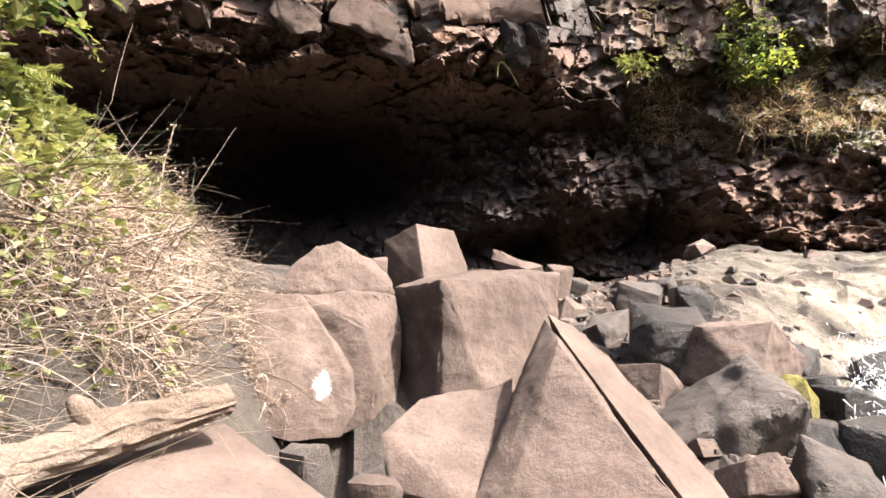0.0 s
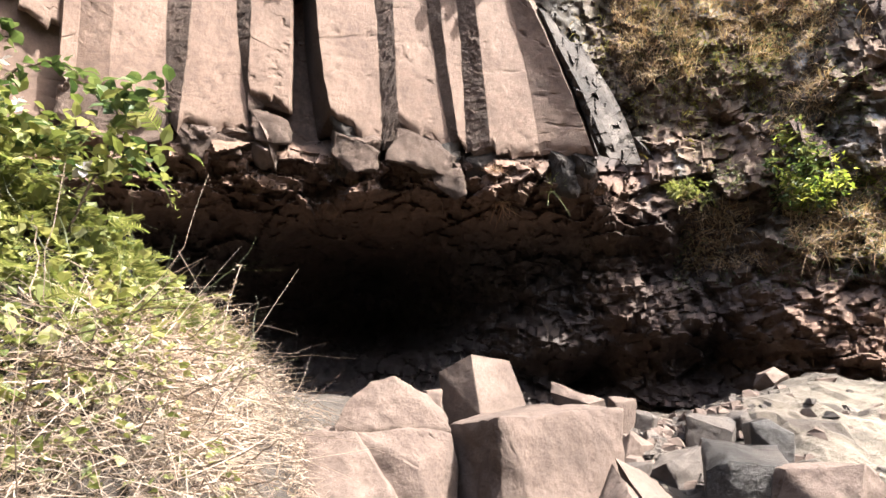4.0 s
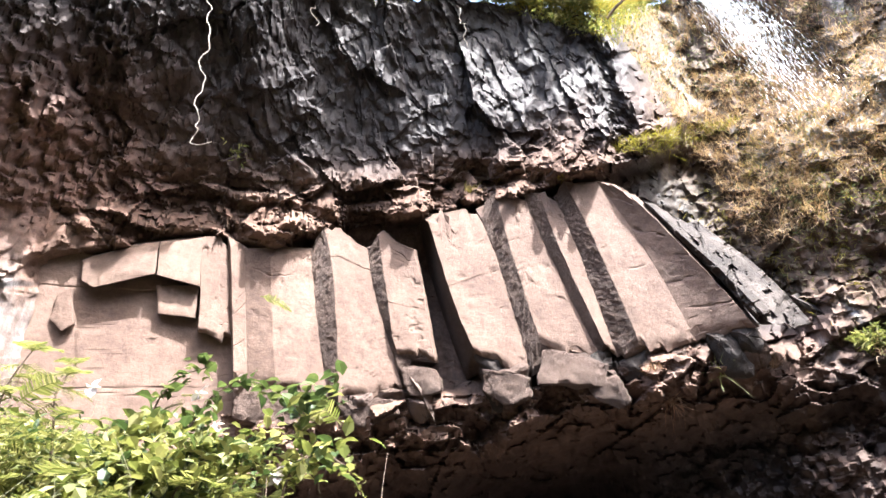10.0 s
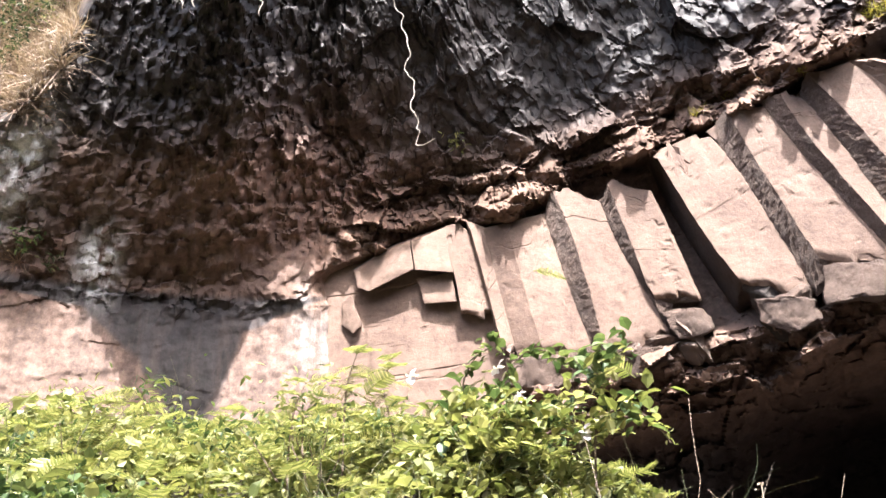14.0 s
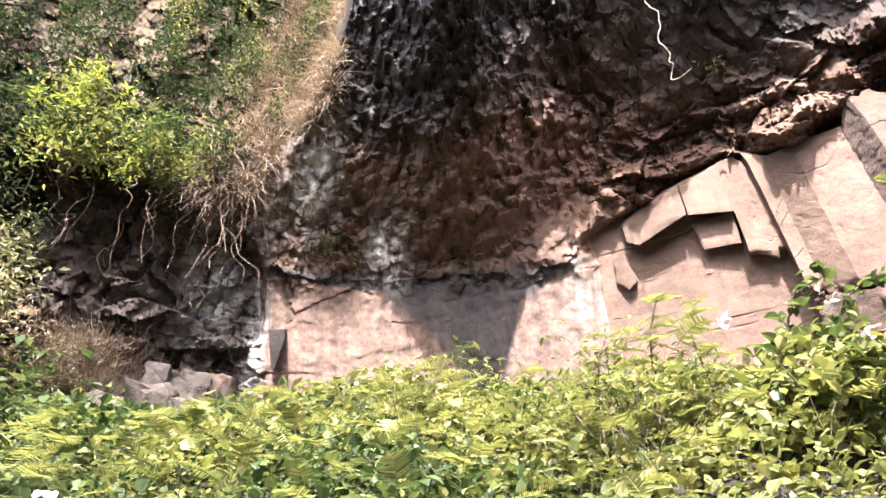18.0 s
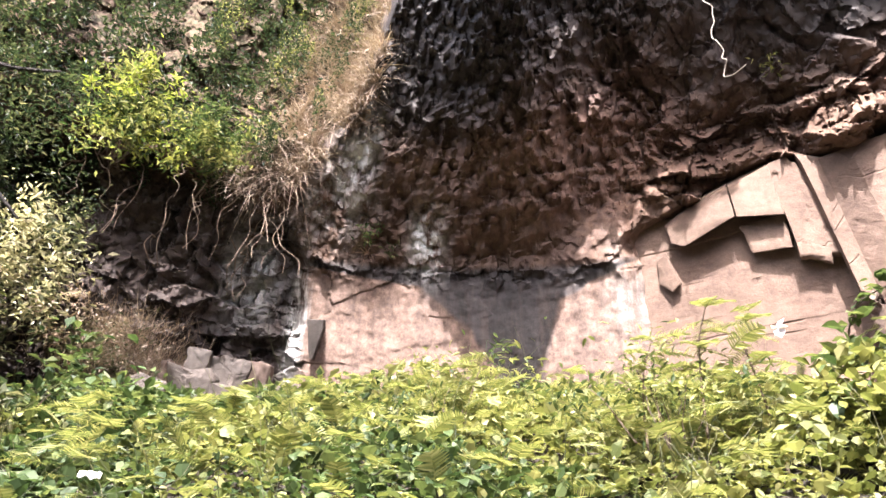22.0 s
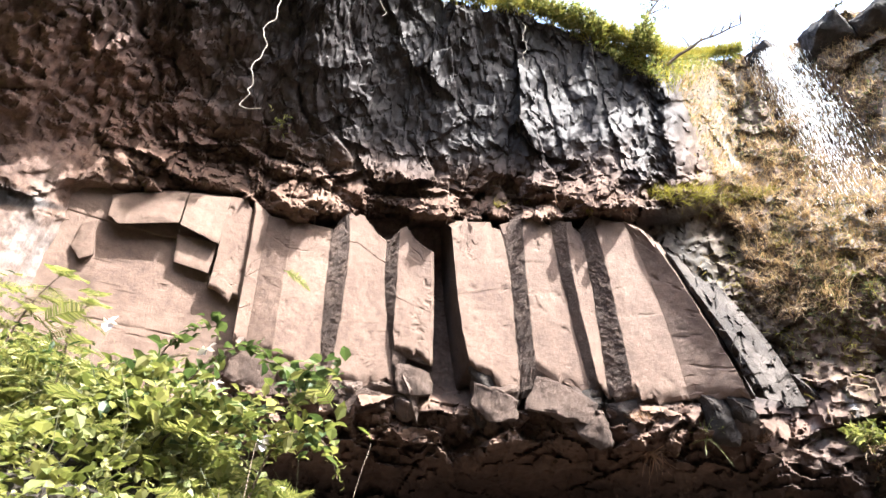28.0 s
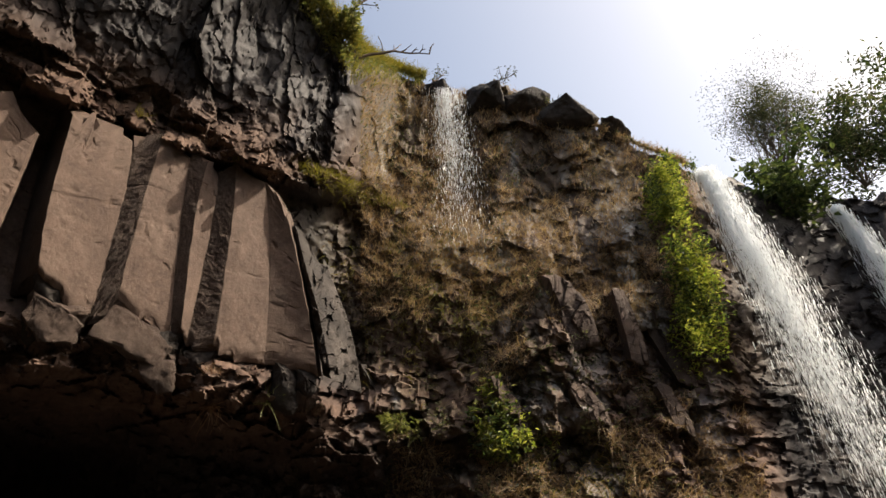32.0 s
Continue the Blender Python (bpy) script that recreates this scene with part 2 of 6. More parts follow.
def leaf_material(name, c1, c2, c3, rough=0.5, trans=0.42):
    m, n, l, b = shader(name, rough)
    g = n.new("ShaderNodeNewGeometry")
    col = ramp(n, l, g.outputs["Random Per Island"], [(0.0, c1), (0.5, c2), (1.0, c3)]).outputs[0]
    co = n.new("ShaderNodeTexCoord").outputs["Object"]
    big = noise_node(n, l, 1.3, 3, 0.6, co)
    var = ramp(n, l, big.outputs[0], [(0.3, (0.65, 0.65, 0.6)), (0.7, (1.15, 1.1, 1.0))]).outputs[0]
    col = dimmed(n, l, mix(n, l, 0.8, col, var, "MULTIPLY"))
    b.inputs["Specular IOR Level"].default_value = 0.3
    l.new(col, b.inputs["Base Color"])
    tr = n.new("ShaderNodeBsdfTranslucent")
    l.new(mix(n, l, 1.0, col, (1.15, 1.15, 0.8), "MULTIPLY"), tr.inputs[0])
    ms = n.new("ShaderNodeMixShader")
    ms.inputs[0].default_value = trans
    l.new(b.outputs[0], ms.inputs[1])
    l.new(tr.outputs[0], ms.inputs[2])
    l.new(ms.outputs[0], n["Material Output"].inputs[0])
    return m


CLIFF = cliff_material()
COLUMN = rock_material("column_rock", (0.138, 0.089, 0.067), (0.187, 0.124, 0.094), (0.235, 0.163, 0.125), 0.85, 7.0, 0.013, (0.16, 0.11, 0.085), 0.5)
BOULDER = rock_material("boulder_rock", (0.092, 0.064, 0.051), (0.15, 0.107, 0.087), (0.215, 0.16, 0.132), 0.88, 8.0, 0.010, (0.09, 0.066, 0.055), 0.6, None, 0.75)
LICHENED = rock_material("lichened_rock", (0.092, 0.064, 0.051), (0.15, 0.107, 0.087), (0.215, 0.16, 0.132), 0.88, 8.0, 0.010, (0.13, 0.095, 0.08), 0.5, (-0.74, 4.28, 0.79))
WETROCK = rock_material("wet_rock", (0.02, 0.018, 0.017), (0.05, 0.043, 0.04), (0.11, 0.09, 0.08), 0.4, 10.0, 0.02)
GREYROCK = rock_material("grey_rock", (0.07, 0.057, 0.05), (0.115, 0.093, 0.081), (0.18, 0.15, 0.13), 0.75, 12.0, 0.02)
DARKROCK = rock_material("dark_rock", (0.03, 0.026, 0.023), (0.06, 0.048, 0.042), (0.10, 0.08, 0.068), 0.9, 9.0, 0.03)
GREEN = leaf_material("green_leaves", (0.045, 0.08, 0.032), (0.095, 0.145, 0.055), (0.20, 0.24, 0.10))
LIME = leaf_material("lime_leaves", (0.132, 0.165, 0.053), (0.265, 0.288, 0.102), (0.475, 0.465, 0.225))
# GREEN darkened: shade between the slope's leaf masses is put into the colour
SHADED_GREEN = leaf_material("shaded_green_leaves", (0.02, 0.038, 0.02), (0.042, 0.066, 0.034), (0.10, 0.12, 0.062))
OLIVE = leaf_material("olive_leaves", (0.05, 0.065, 0.035), (0.12, 0.135, 0.075), (0.28, 0.27, 0.17))
# LIME again but brighter: sun shining through the leaves is put into their colour
SUNLIT = leaf_material("sunlit_leaves", (0.20, 0.31, 0.055), (0.42, 0.50, 0.10), (0.70, 0.70, 0.2), 0.5, 0.5)
PALEVINE = leaf_material("pale_vine_leaves", (0.30, 0.30, 0.19), (0.58, 0.55, 0.40), (0.88, 0.84, 0.70))
STRAW = leaf_material("dry_straw", (0.25, 0.17, 0.13), (0.43, 0.325, 0.262), (0.62, 0.52, 0.45), 0.7, 0.15)
DRYGRASS = leaf_material("dry_grass", (0.33, 0.18, 0.13), (0.48, 0.30, 0.225), (0.60, 0.43, 0.31), 0.7, 0.25)
SLOPEGRASS = leaf_material("slope_grass", (0.36, 0.22, 0.14), (0.56, 0.39, 0.25), (0.70, 0.54, 0.37), 0.7, 0.3)
YELGRASS = leaf_material("yellow_grass", (0.20, 0.20, 0.03), (0.36, 0.32, 0.06), (0.42, 0.36, 0.10), 0.6, 0.35)
BARK = rock_material("bark", (0.12, 0.085, 0.06), (0.19, 0.14, 0.10), (0.27, 0.21, 0.16), 0.9, 20.0, 0.01)
PALEWOOD = rock_material("pale_wood", (0.19, 0.135, 0.10), (0.29, 0.215, 0.165), (0.41, 0.32, 0.255), 0.85, 12.0, 0.02)
POROUS = rock_material("porous_rock", (0.09, 0.06, 0.046), (0.155, 0.105, 0.082), (0.23, 0.162, 0.13), 0.9, 26.0, 0.05)
ROOT = rock_material("pale_root", (0.38, 0.33, 0.28), (0.48, 0.42, 0.36), (0.6, 0.54, 0.47), 0.8, 20.0, 0.005)

# ---- the cliff ----
AZ = np.linspace(-128, 74, 1240)
EDGE_AZ = (-128, -110, -96, -84, -80, -60, -36, -8, 5, 9, 15, 18.5, 20, 24, 26, 28, 32, 35, 38, 45, 47, 50, 54, 60, 74)
EDGE_EL = (58, 57, 55, 54, 55, 58.5, 58.0, 55.2, 50.8, 48.6, 47.6, 47, 46.3, 46.3, 47.6, 46.4, 44.4, 44.3, 42, 38.2, 36.6, 35.4, 33, 31, 31)


def top_el(az):
    return np.interp(az, EDGE_AZ, EDGE_EL)


def wall_d(az):
    """Distance of the row of columns."""
    return np.interp(az, (-54, -46, -40, -28, -18, -9, 0, 6, 12), (9.65, 9.6, 9.55, 9.42, 9.45, 9.65, 9.85, 10.05, 10.2))


def cliff_d(az, el):
    """Distance of the rock face by heading and height angle: (distance, areas)."""
    s_, z_ = az * 0.175, el * 0.19
    dcol = np.interp(az, (-128, -95, -84, -52, -35, 0, 12, 30, 46, 50, 56, 74), (9.6, 10.2, 10.3, 9.7, 9.7, 10.4, 11.0, 11.8, 13.0, 14.6, 18.0, 22.0))
    # overhung part: cave, columns, roof
    hang = np.interp(az, (-88, -80, -74, -68, -63, -58, -50, -45, -35, -15, 4), (2.9, 3.1, 3.5, 4.2, 4.1, 3.2, 3.1, 3.0, 2.8, 2.2, 1.3))
    cave = 2.1 * sstep(18.5, 11.0, el) * sstep(-60, -40, az) * sstep(-6.5, -3, el) + 5.6 * np.exp(-((az + 12) / 9) ** 2 - ((el - 8.0) / 4.5) ** 2) + 2.2 * np.exp(-((az - 11) / 12) ** 2 - ((el - 1.2) / 1.8) ** 2)
    low_cut = np.where(az < -38, 17.0, 20.0)
    top_cut = np.interp(az, (-54, -50, -44, -40, -34, -30, -27, 0, 5), (32.5, 33.6, 35.3, 35.8, 34.9, 35.5, 37, 36.8, 35.8))
    back = 0.62 * sstep(-55.5, -51, az) * sstep(0, 3.5, el - low_cut) * sstep(0.8, -0.4, el - top_cut)
    roof_el = np.interp(az, (-62, -53, -44), (32.0, 37.5, 40.5))
    roof = hang * np.clip((el - roof_el) / (57 - roof_el), 0, 1.1) + 0.25 * sstep(27.5, 33, el) * sstep(-52, -58, az)
    ahead = (dcol - wall_d(az) - 0.06) * sstep(-0.3, 0.9, el - top_cut + 1.8 * (fbm(s_ * 2.2, z_ * 0, 17, 4) - 0.5) + 0.5 * facets(s_ * 1.6, z_ * 0 + 0.5, 18, 0.8)) * sstep(8, -1, az) * (1 - np.clip((el - 38) / 14, 0, 1)) * sstep(-57, -51, az)
    lip = 0.32 * sstep(22.5, 20.5, el) * sstep(12, 16.5, el) * sstep(-40, -34, az) * sstep(-11, -16, az)
    over = dcol + cave + back - roof - ahead - lip
    # slope on the waterfall side
    right = dcol + 0.13 * np.clip(el - 6, 0, 60) - 0.9 * np.exp(-((az - 31) / 8) ** 2 - ((el - 21) / 5) ** 2) + 0.9 * np.exp(-((az - 16) / 9) ** 2 - ((el - 2) / 2.5) ** 2)
    right = right + 1.5 * sstep(15.5, 11.5, el) * sstep(24, 17, az) * sstep(-6.5, -3, el)
    right = right - 0.9 * sstep(12, 20, az) * sstep(37, 33, el) * sstep(20, 28, el) + 0.8 * np.exp(-((az - 22) / 2.0) ** 2) * sstep(36, 42, el)
    # overgrown slope on the other side
    left = dcol - 0.9 * sstep(30, 40, el) + 0.07 * np.clip(el - 40, 0, 60) + 0.4 * np.exp(-((az + 92) / 6) ** 2 - ((el - 25) / 7) ** 2)
    wr = sstep(4, 12, az + (el - 28) * 0.10 * (el < 36) - 3.0 * sstep(35, 39, el))
    edge = np.interp(el, (20, 30, 38, 42, 53, 60), (-85.2, -86, -88, -85, -80.5, -79))
    wl = sstep(edge + 1.2, edge - 1.2, az)
    d = over * (1 - wr) + right * wr
    d = d * (1 - wl) + left * wl
    gap = az - (28 - el) * 0.3
    d = d + 1.1 * sstep(4.2, 6.0, gap) * sstep(14, 6.5, gap) * sstep(38, 35, el) * sstep(17, 21, el)
    # broken surface
    inside = (1 - wr) * (1 - wl)
    columns = sstep(21, 23, el) * sstep(0.2, -0.8, el - top_cut) * sstep(-53, -50, az) * (1 - wr) * sstep(4.5, 2.5, az - (28 - el) * 0.25)
    rough = 1 - 0.85 * columns
    panel = inside * sstep(-51, -54, az) * sstep(31, 28.5, el)
    rough = rough * (1 - 0.93 * panel) * (1 + 0.8 * np.exp(-((el - 18.5) / 2.2) ** 2) * sstep(-45, -35, az) * (1 - wr)) * (1 + 0.5 * sstep(20, 17, el) + 0.4 * wr)
    rough = rough * (1 - 0.5 * inside * sstep(-66, -60, az) * sstep(-48, -51, az) * sstep(37, 35, el)) * (1 - 0.4 * inside * sstep(-50, -56, az) * sstep(29, 32, el))
    warp = fbm(s_ * 0.9, z_ * 0.9, 3, 3)
    f1 = facets(s_ * 0.8 + warp, z_ * 1.1 + warp, 11)
    f2 = facets(s_ * 2.2 + warp * 2, z_ * 2.8, 23)
    f3 = facets(s_ * 5.5, z_ * 6.5 + warp * 2, 31)
    f4 = facets(s_ * 13 + warp * 4, z_ * 15, 37)
    w2 = fbm(s_ * 1.7 + 3, z_ * 1.7, 4, 3) - 0.5
    q_, p_ = 0.88 * s_ + 0.47 * z_ + 0.5 * warp + 0.18 * w2, 0.88 * z_ - 0.47 * s_ + 0.5 * w2
    ribs = 0.5 * facets(q_ * 0.85, p_ * 0.5, 43, 0.9) + 0.26 * facets(q_ * 2.1, p_ * 1.05, 44, 0.9) + 0.10 * facets(q_ * 6.5, p_ * 3.2, 46, 0.9) + 0.34 * np.abs(2 * fbm(q_ * 1.7, p_ * 0.7, 41, 4) - 1) + 0.10 * fbm(q_ * 6, p_ * 3, 48, 4)
    upper = inside * sstep(40, 44, el) * sstep(-60, -40, az)
    ledges = inside * sstep(35.8, 36.8, el) * sstep(42.5, 39.0, el) * sstep(-56, -46, az)
    soft = np.clip(0.9 * inside * sstep(-50, -56, az) * sstep(29, 32, el) + 0.7 * np.exp(-((az - 7) / 5) ** 2) * sstep(19, 23, el) + 0.68 * wr + 0.85 * inside * sstep(19, 15, el) + 0.75 * inside * sstep(-47, -52, az) * sstep(26, 30, el), 0, 1)
    d = d + soft * rough * (0.55 * (fbm(s_ * 1.6 + warp, z_ * 1.3, 47, 5) - 0.5) + 0.3 * np.abs(2 * fbm(s_ * 4.0, z_ * 2.4 + warp, 49, 4) - 1) + 0.22 * (fbm(s_ * 8.0, z_ * 8.0, 51, 4) - 0.5) + 0.12 * f3)
    d = d + rough * (1 - 0.65 * soft) * (0.55 * f1 * (1 - 0.7 * upper) + 0.30 * f2 * (1 - 0.88 * upper) + (0.11 * f3 + 0.04 * f4) * (1 - 0.7 * upper)) + upper * 0.42 * ribs + 0.5 * (fbm(s_ * 0.5, z_ * 0.5, 5) - 0.5) * rough
    stubs = wr * np.exp(-((az - 34) / 8) ** 4 - ((el - 21) / 11) ** 4)
    d = d + stubs * (0.5 * facets(s_ * 1.5 + 0.35 * z_, z_ * 0.55, 97, 0.5) + 0.25 * facets(s_ * 3.0 + 0.5 * z_, z_ * 1.2, 99))
    d = d - ledges * (0.34 * facets(s_ * 0.7 + 1.6 * warp, z_ * 2.4 + 1.6 * warp + 0.25 * s_, 53, 0.9) + 0.2 * facets(s_ * 1.8 + w2, z_ * 4.6 + 2 * warp + 0.3 * s_, 54, 0.9) + 0.09 * facets(s_ * 4.5, z_ * 9 + 2 * w2, 56, 0.9))
    d = d + 0.06 * (fbm(s_ * 7, z_ * 7, 7, 3) - 0.5)
    n1 = fbm(s_ * 0.7, z_ * 0.7, 61)
    n2 = fbm(s_ * 2.0, z_ * 1.2, 67)
    wet = inside * np.clip(sstep(38, 45, el) * (0.95 - 1.0 * np.exp(-((az + 60 - (el - 40)) / 14) ** 2 - ((el - 38) / 9) ** 2)), 0, 1)
    wet = np.maximum(wet, wr * np.exp(-((az - 11) / 5) ** 2 - ((el - 43) / 5) ** 2) * 0.9)
    wet = np.maximum(wet, 0.95 * np.exp(-((gap - 8) / 4.0) ** 2) * sstep(39, 36, el) * sstep(17, 21, el))
    wet = np.maximum(wet, 0.95 * np.exp(-((az - 5) / 4.5) ** 2) * sstep(37, 41, el))
    # cave recess: its shade is deepened in the rock colour as well
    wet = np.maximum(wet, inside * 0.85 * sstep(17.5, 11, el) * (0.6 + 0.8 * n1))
    wet = np.maximum(wet, wl * 0.75 * sstep(37, 33, el))
    wet = np.maximum(wet, sstep(46, 49, az) * 0.9)
    # shadow of the overhang, painted dark on the panel between these two edges
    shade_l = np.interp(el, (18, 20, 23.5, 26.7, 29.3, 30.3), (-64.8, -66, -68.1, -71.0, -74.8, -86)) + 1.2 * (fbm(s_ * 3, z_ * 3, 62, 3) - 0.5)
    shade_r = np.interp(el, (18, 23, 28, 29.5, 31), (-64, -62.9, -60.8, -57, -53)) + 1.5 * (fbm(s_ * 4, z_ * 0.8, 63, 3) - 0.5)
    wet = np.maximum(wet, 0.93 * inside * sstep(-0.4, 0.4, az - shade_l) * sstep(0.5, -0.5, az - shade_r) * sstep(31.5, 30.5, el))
    # strip below the roof: streaky dark rock plus roof shade put into the colour
    wet = np.maximum(wet, 0.4 * inside * sstep(-52, -58, az) * sstep(30, 32, el) * sstep(46, 38, el) * (0.1 + 1.0 * n2))
    # foot of the slope: shade of the recess put into the colour
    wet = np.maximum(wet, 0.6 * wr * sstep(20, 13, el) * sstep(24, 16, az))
    wet = np.clip(wet, 0, 1)
    red = inside * np.clip(1.5 * np.exp(-((az + 57 - (el - 40)) / 13) ** 2 - ((el - 42) / 9) ** 2) * n2 * 1.6, 0, 1)
    red = np.maximum(red, wr * sstep(46, 43, az) * sstep(15, 20, el) * sstep(0.34, 0.56, fbm(s_ * 1.1 + 5, z_ * 1.1, 69)) * 0.9)
    # limy drips; the term from heading 24 paints pale haze over the slope
    lime_haze = np.clip(inside * (1.3 * np.exp(-((az + 74) / 1.5) ** 2 - ((el - 33) / 2.6) ** 2) + 0.2 * np.exp(-((az + 54) / 3.0) ** 2 - ((el - 28) / 4) ** 2)) + 1.4 * np.exp(-((az + 85.8) / 0.8) ** 2 - ((el - 25) / 4.5) ** 2) + 0.9 * np.exp(-((az + 81.5) / 1.6) ** 2 - ((el - 41) / 4) ** 2) + 0.8 * np.exp(-((az + 90.5) / 2.5) ** 2 - ((el - 29) / 4) ** 2)
                   + 0.12 * np.exp(-((az - 12.5) / 2) ** 2 - ((el - 42) / 3) ** 2) + 0.7 * np.exp(-((az - 22) / 5) ** 2 - ((el - 32) / 2.0) ** 2) + 0.45 * wr * sstep(0.6, 0.68, fbm(s_ * 2.6, z_ * 0.5, 77)) * sstep(46, 44, az) * sstep(14, 20, el) + 0.3 * wr * sstep(24, 28, az) * sstep(46, 42, az) * sstep(7, 10, el) * sstep(0.4, 0.6, fbm(s_ * 1.7, z_ * 0.9, 78)) + 0.6 * np.exp(-((az + 84) / 3) ** 2 - ((el - 37) / 4) ** 2), 0, 1)
    moss = np.clip(wr * sstep(0.35, 0.6, n1 + 0.25 * sstep(18, 34, el) * sstep(45, 36, el)) * sstep(8, 14, el) * sstep(50, 45, az) + wl * sstep(36, 39, el) + 0.3 * wr * sstep(40, 44, el), 0, 1) * (1 - 0.35 * wr)
    pink = np.clip(panel * 0.95 + columns + 0.6 * inside * np.exp(-((el - 19.5) / 2.0) ** 2) * sstep(-50, -40, az) * sstep(0.35, 0.6, n2), 0, 1)
    pink = np.maximum(pink, wr * sstep(46, 44, az) * sstep(13, 22, az) * sstep(5, 9, el) * (0.25 + 0.75 * sstep(0.42, 0.6, fbm(s_ * 1.3, z_ * 0.8 + 7, 79))) * 0.95)
    pink = np.maximum(pink, 0.6 * wr * sstep(40, 35, el) * sstep(14, 20, el) * sstep(47, 44, az) * (1 - 0.6 * sstep(0.5, 0.62, n1)))
    return d, dict(wet=wet, red=red, lime_haze=lime_haze, moss=moss, pink=pink)


ROWS, CAP = 450, 7
u = np.linspace(0, 1, ROWS)[:, None]
az_g = np.repeat(AZ[None, :], ROWS, 0)
el_g = -7 + (top_el(AZ)[None, :] + 0.7 * (fbm(AZ * 0.9, AZ * 0, 71) - 0.5)[None, :] * 2 + 7) * u
d_g, areas = cliff_d(az_g, el_g)
pts = spot(az_g, el_g, d_g)
top = pts[-1]
out = np.stack([np.sin(np.radians(AZ)), np.cos(np.radians(AZ)), 0 * AZ], -1)
caps = [top + out * (0.35 * 2.1 ** k) + np.array([0, 0, 0.10 * 1.7 ** k]) * (0.6 + 0.8 * fbm(AZ * 0.6, AZ * 0 + k, 73)[:, None]) for k in range(CAP)]
pts = np.concatenate([pts, np.stack(caps)], 0)
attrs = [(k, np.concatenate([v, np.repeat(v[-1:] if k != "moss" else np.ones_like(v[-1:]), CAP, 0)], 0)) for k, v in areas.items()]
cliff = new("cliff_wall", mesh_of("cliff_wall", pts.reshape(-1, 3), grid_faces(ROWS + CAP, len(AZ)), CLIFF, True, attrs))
tagged(cliff, "overhanging brown and black basalt cliff with a dark cave at its foot", "cliff", kind="structure")


def cliff_at(az, el):
    """Points on the face, and unit normals, for arrays of headings and height angles."""
    az, el = np.asarray(az, float), np.asarray(el, float)
    p0 = spot(az, el, cliff_d(az, el)[0])
    e_ = 0.6
    pa = spot(az + e_, el, cliff_d(az + e_, el)[0]) - spot(az - e_, el, cliff_d(az - e_, el)[0])
    pe = spot(az, el + e_, cliff_d(az, el + e_)[0]) - spot(az, el - e_, cliff_d(az, el - e_)[0])
    nn = np.cross(pe, pa)
    nn /= np.linalg.norm(nn, axis=-1, keepdims=True) + 1e-9
    return p0, nn


# basalt columns: a shallow sawtooth wall of upright lines, alternately grooves and front edges;
# heading and height angle of each line at its top, middle and foot, and how far it stands back
LINES = (
    ((-41.0, 36.1), (-40.3, 32.2), (-40.4, 27.9), 0.85),
    ((-40.8, 36.1), (-40.2, 32.2), (-40.1, 27.9), 0.0),
    ((-38.0, 35.7), (-37.6, 31.9), (-37.3, 27.6), 0.08),
    ((-37.7, 35.0), (-37.2, 30.0), (-36.8, 23.4), -0.02),
    ((-36.4, 35.5), (-36.1, 31.0), (-35.6, 23.4), 0.08),
    ((-33.8, 34.7), (-33.6, 30.2), (-33.2, 23.0), -0.04),
    ((-29.7, 35.1), (-29.5, 30.2), (-28.7, 22.6), 0.15),
    ((-28.2, 37.1), (-27.6, 31.1), (-27.8, 21.9), 0.0),
    ((-24.0, 35.4), (-23.5, 30.0), (-21.8, 22.2), 0.15),
    ((-22.7, 36.3), (-22.5, 30.9), (-22.4, 25.9), 0.02),
    ((-19.2, 34.8), (-18.9, 29.6), (-18.7, 23.7), 0.15),
    ((-18.3, 37.1), (-17.6, 30.5), (-16.0, 22.3), 0.95),
    ((-17.2, 36.9), (-16.2, 30.3), (-14.9, 24.0), -0.05),
    ((-12.0, 36.7), (-10.9, 31.1), (-10.2, 21.6), 0.15),
    ((-9.5, 37.7), (-9.3, 31.9), (-8.7, 23.8), 0.0),
    ((-6.6, 36.9), (-5.8, 31.8), (-3.9, 21.5), 0.15),
    ((-4.9, 36.9), (-4.6, 32.0), (-3.2, 22.5), 0.02),
    ((-3.7, 36.3), (-3.0, 31.2), (-2.5, 21.3), 0.15),
    ((-2.0, 36.8), (-1.0, 30.2), (-0.3, 21.4), 0.0),
    ((0.9, 36.2), (2.9, 30.0), (4.2, 20.8), 0.17),
    ((3.0, 35.0), (6.2, 28.6), (9.0, 20.1), -0.02),
    ((3.2, 35.0), (6.35, 28.6), (9.1, 20.1), 0.45),
)
POROUS_SIDES = {7, 9, 14, 16, 18}


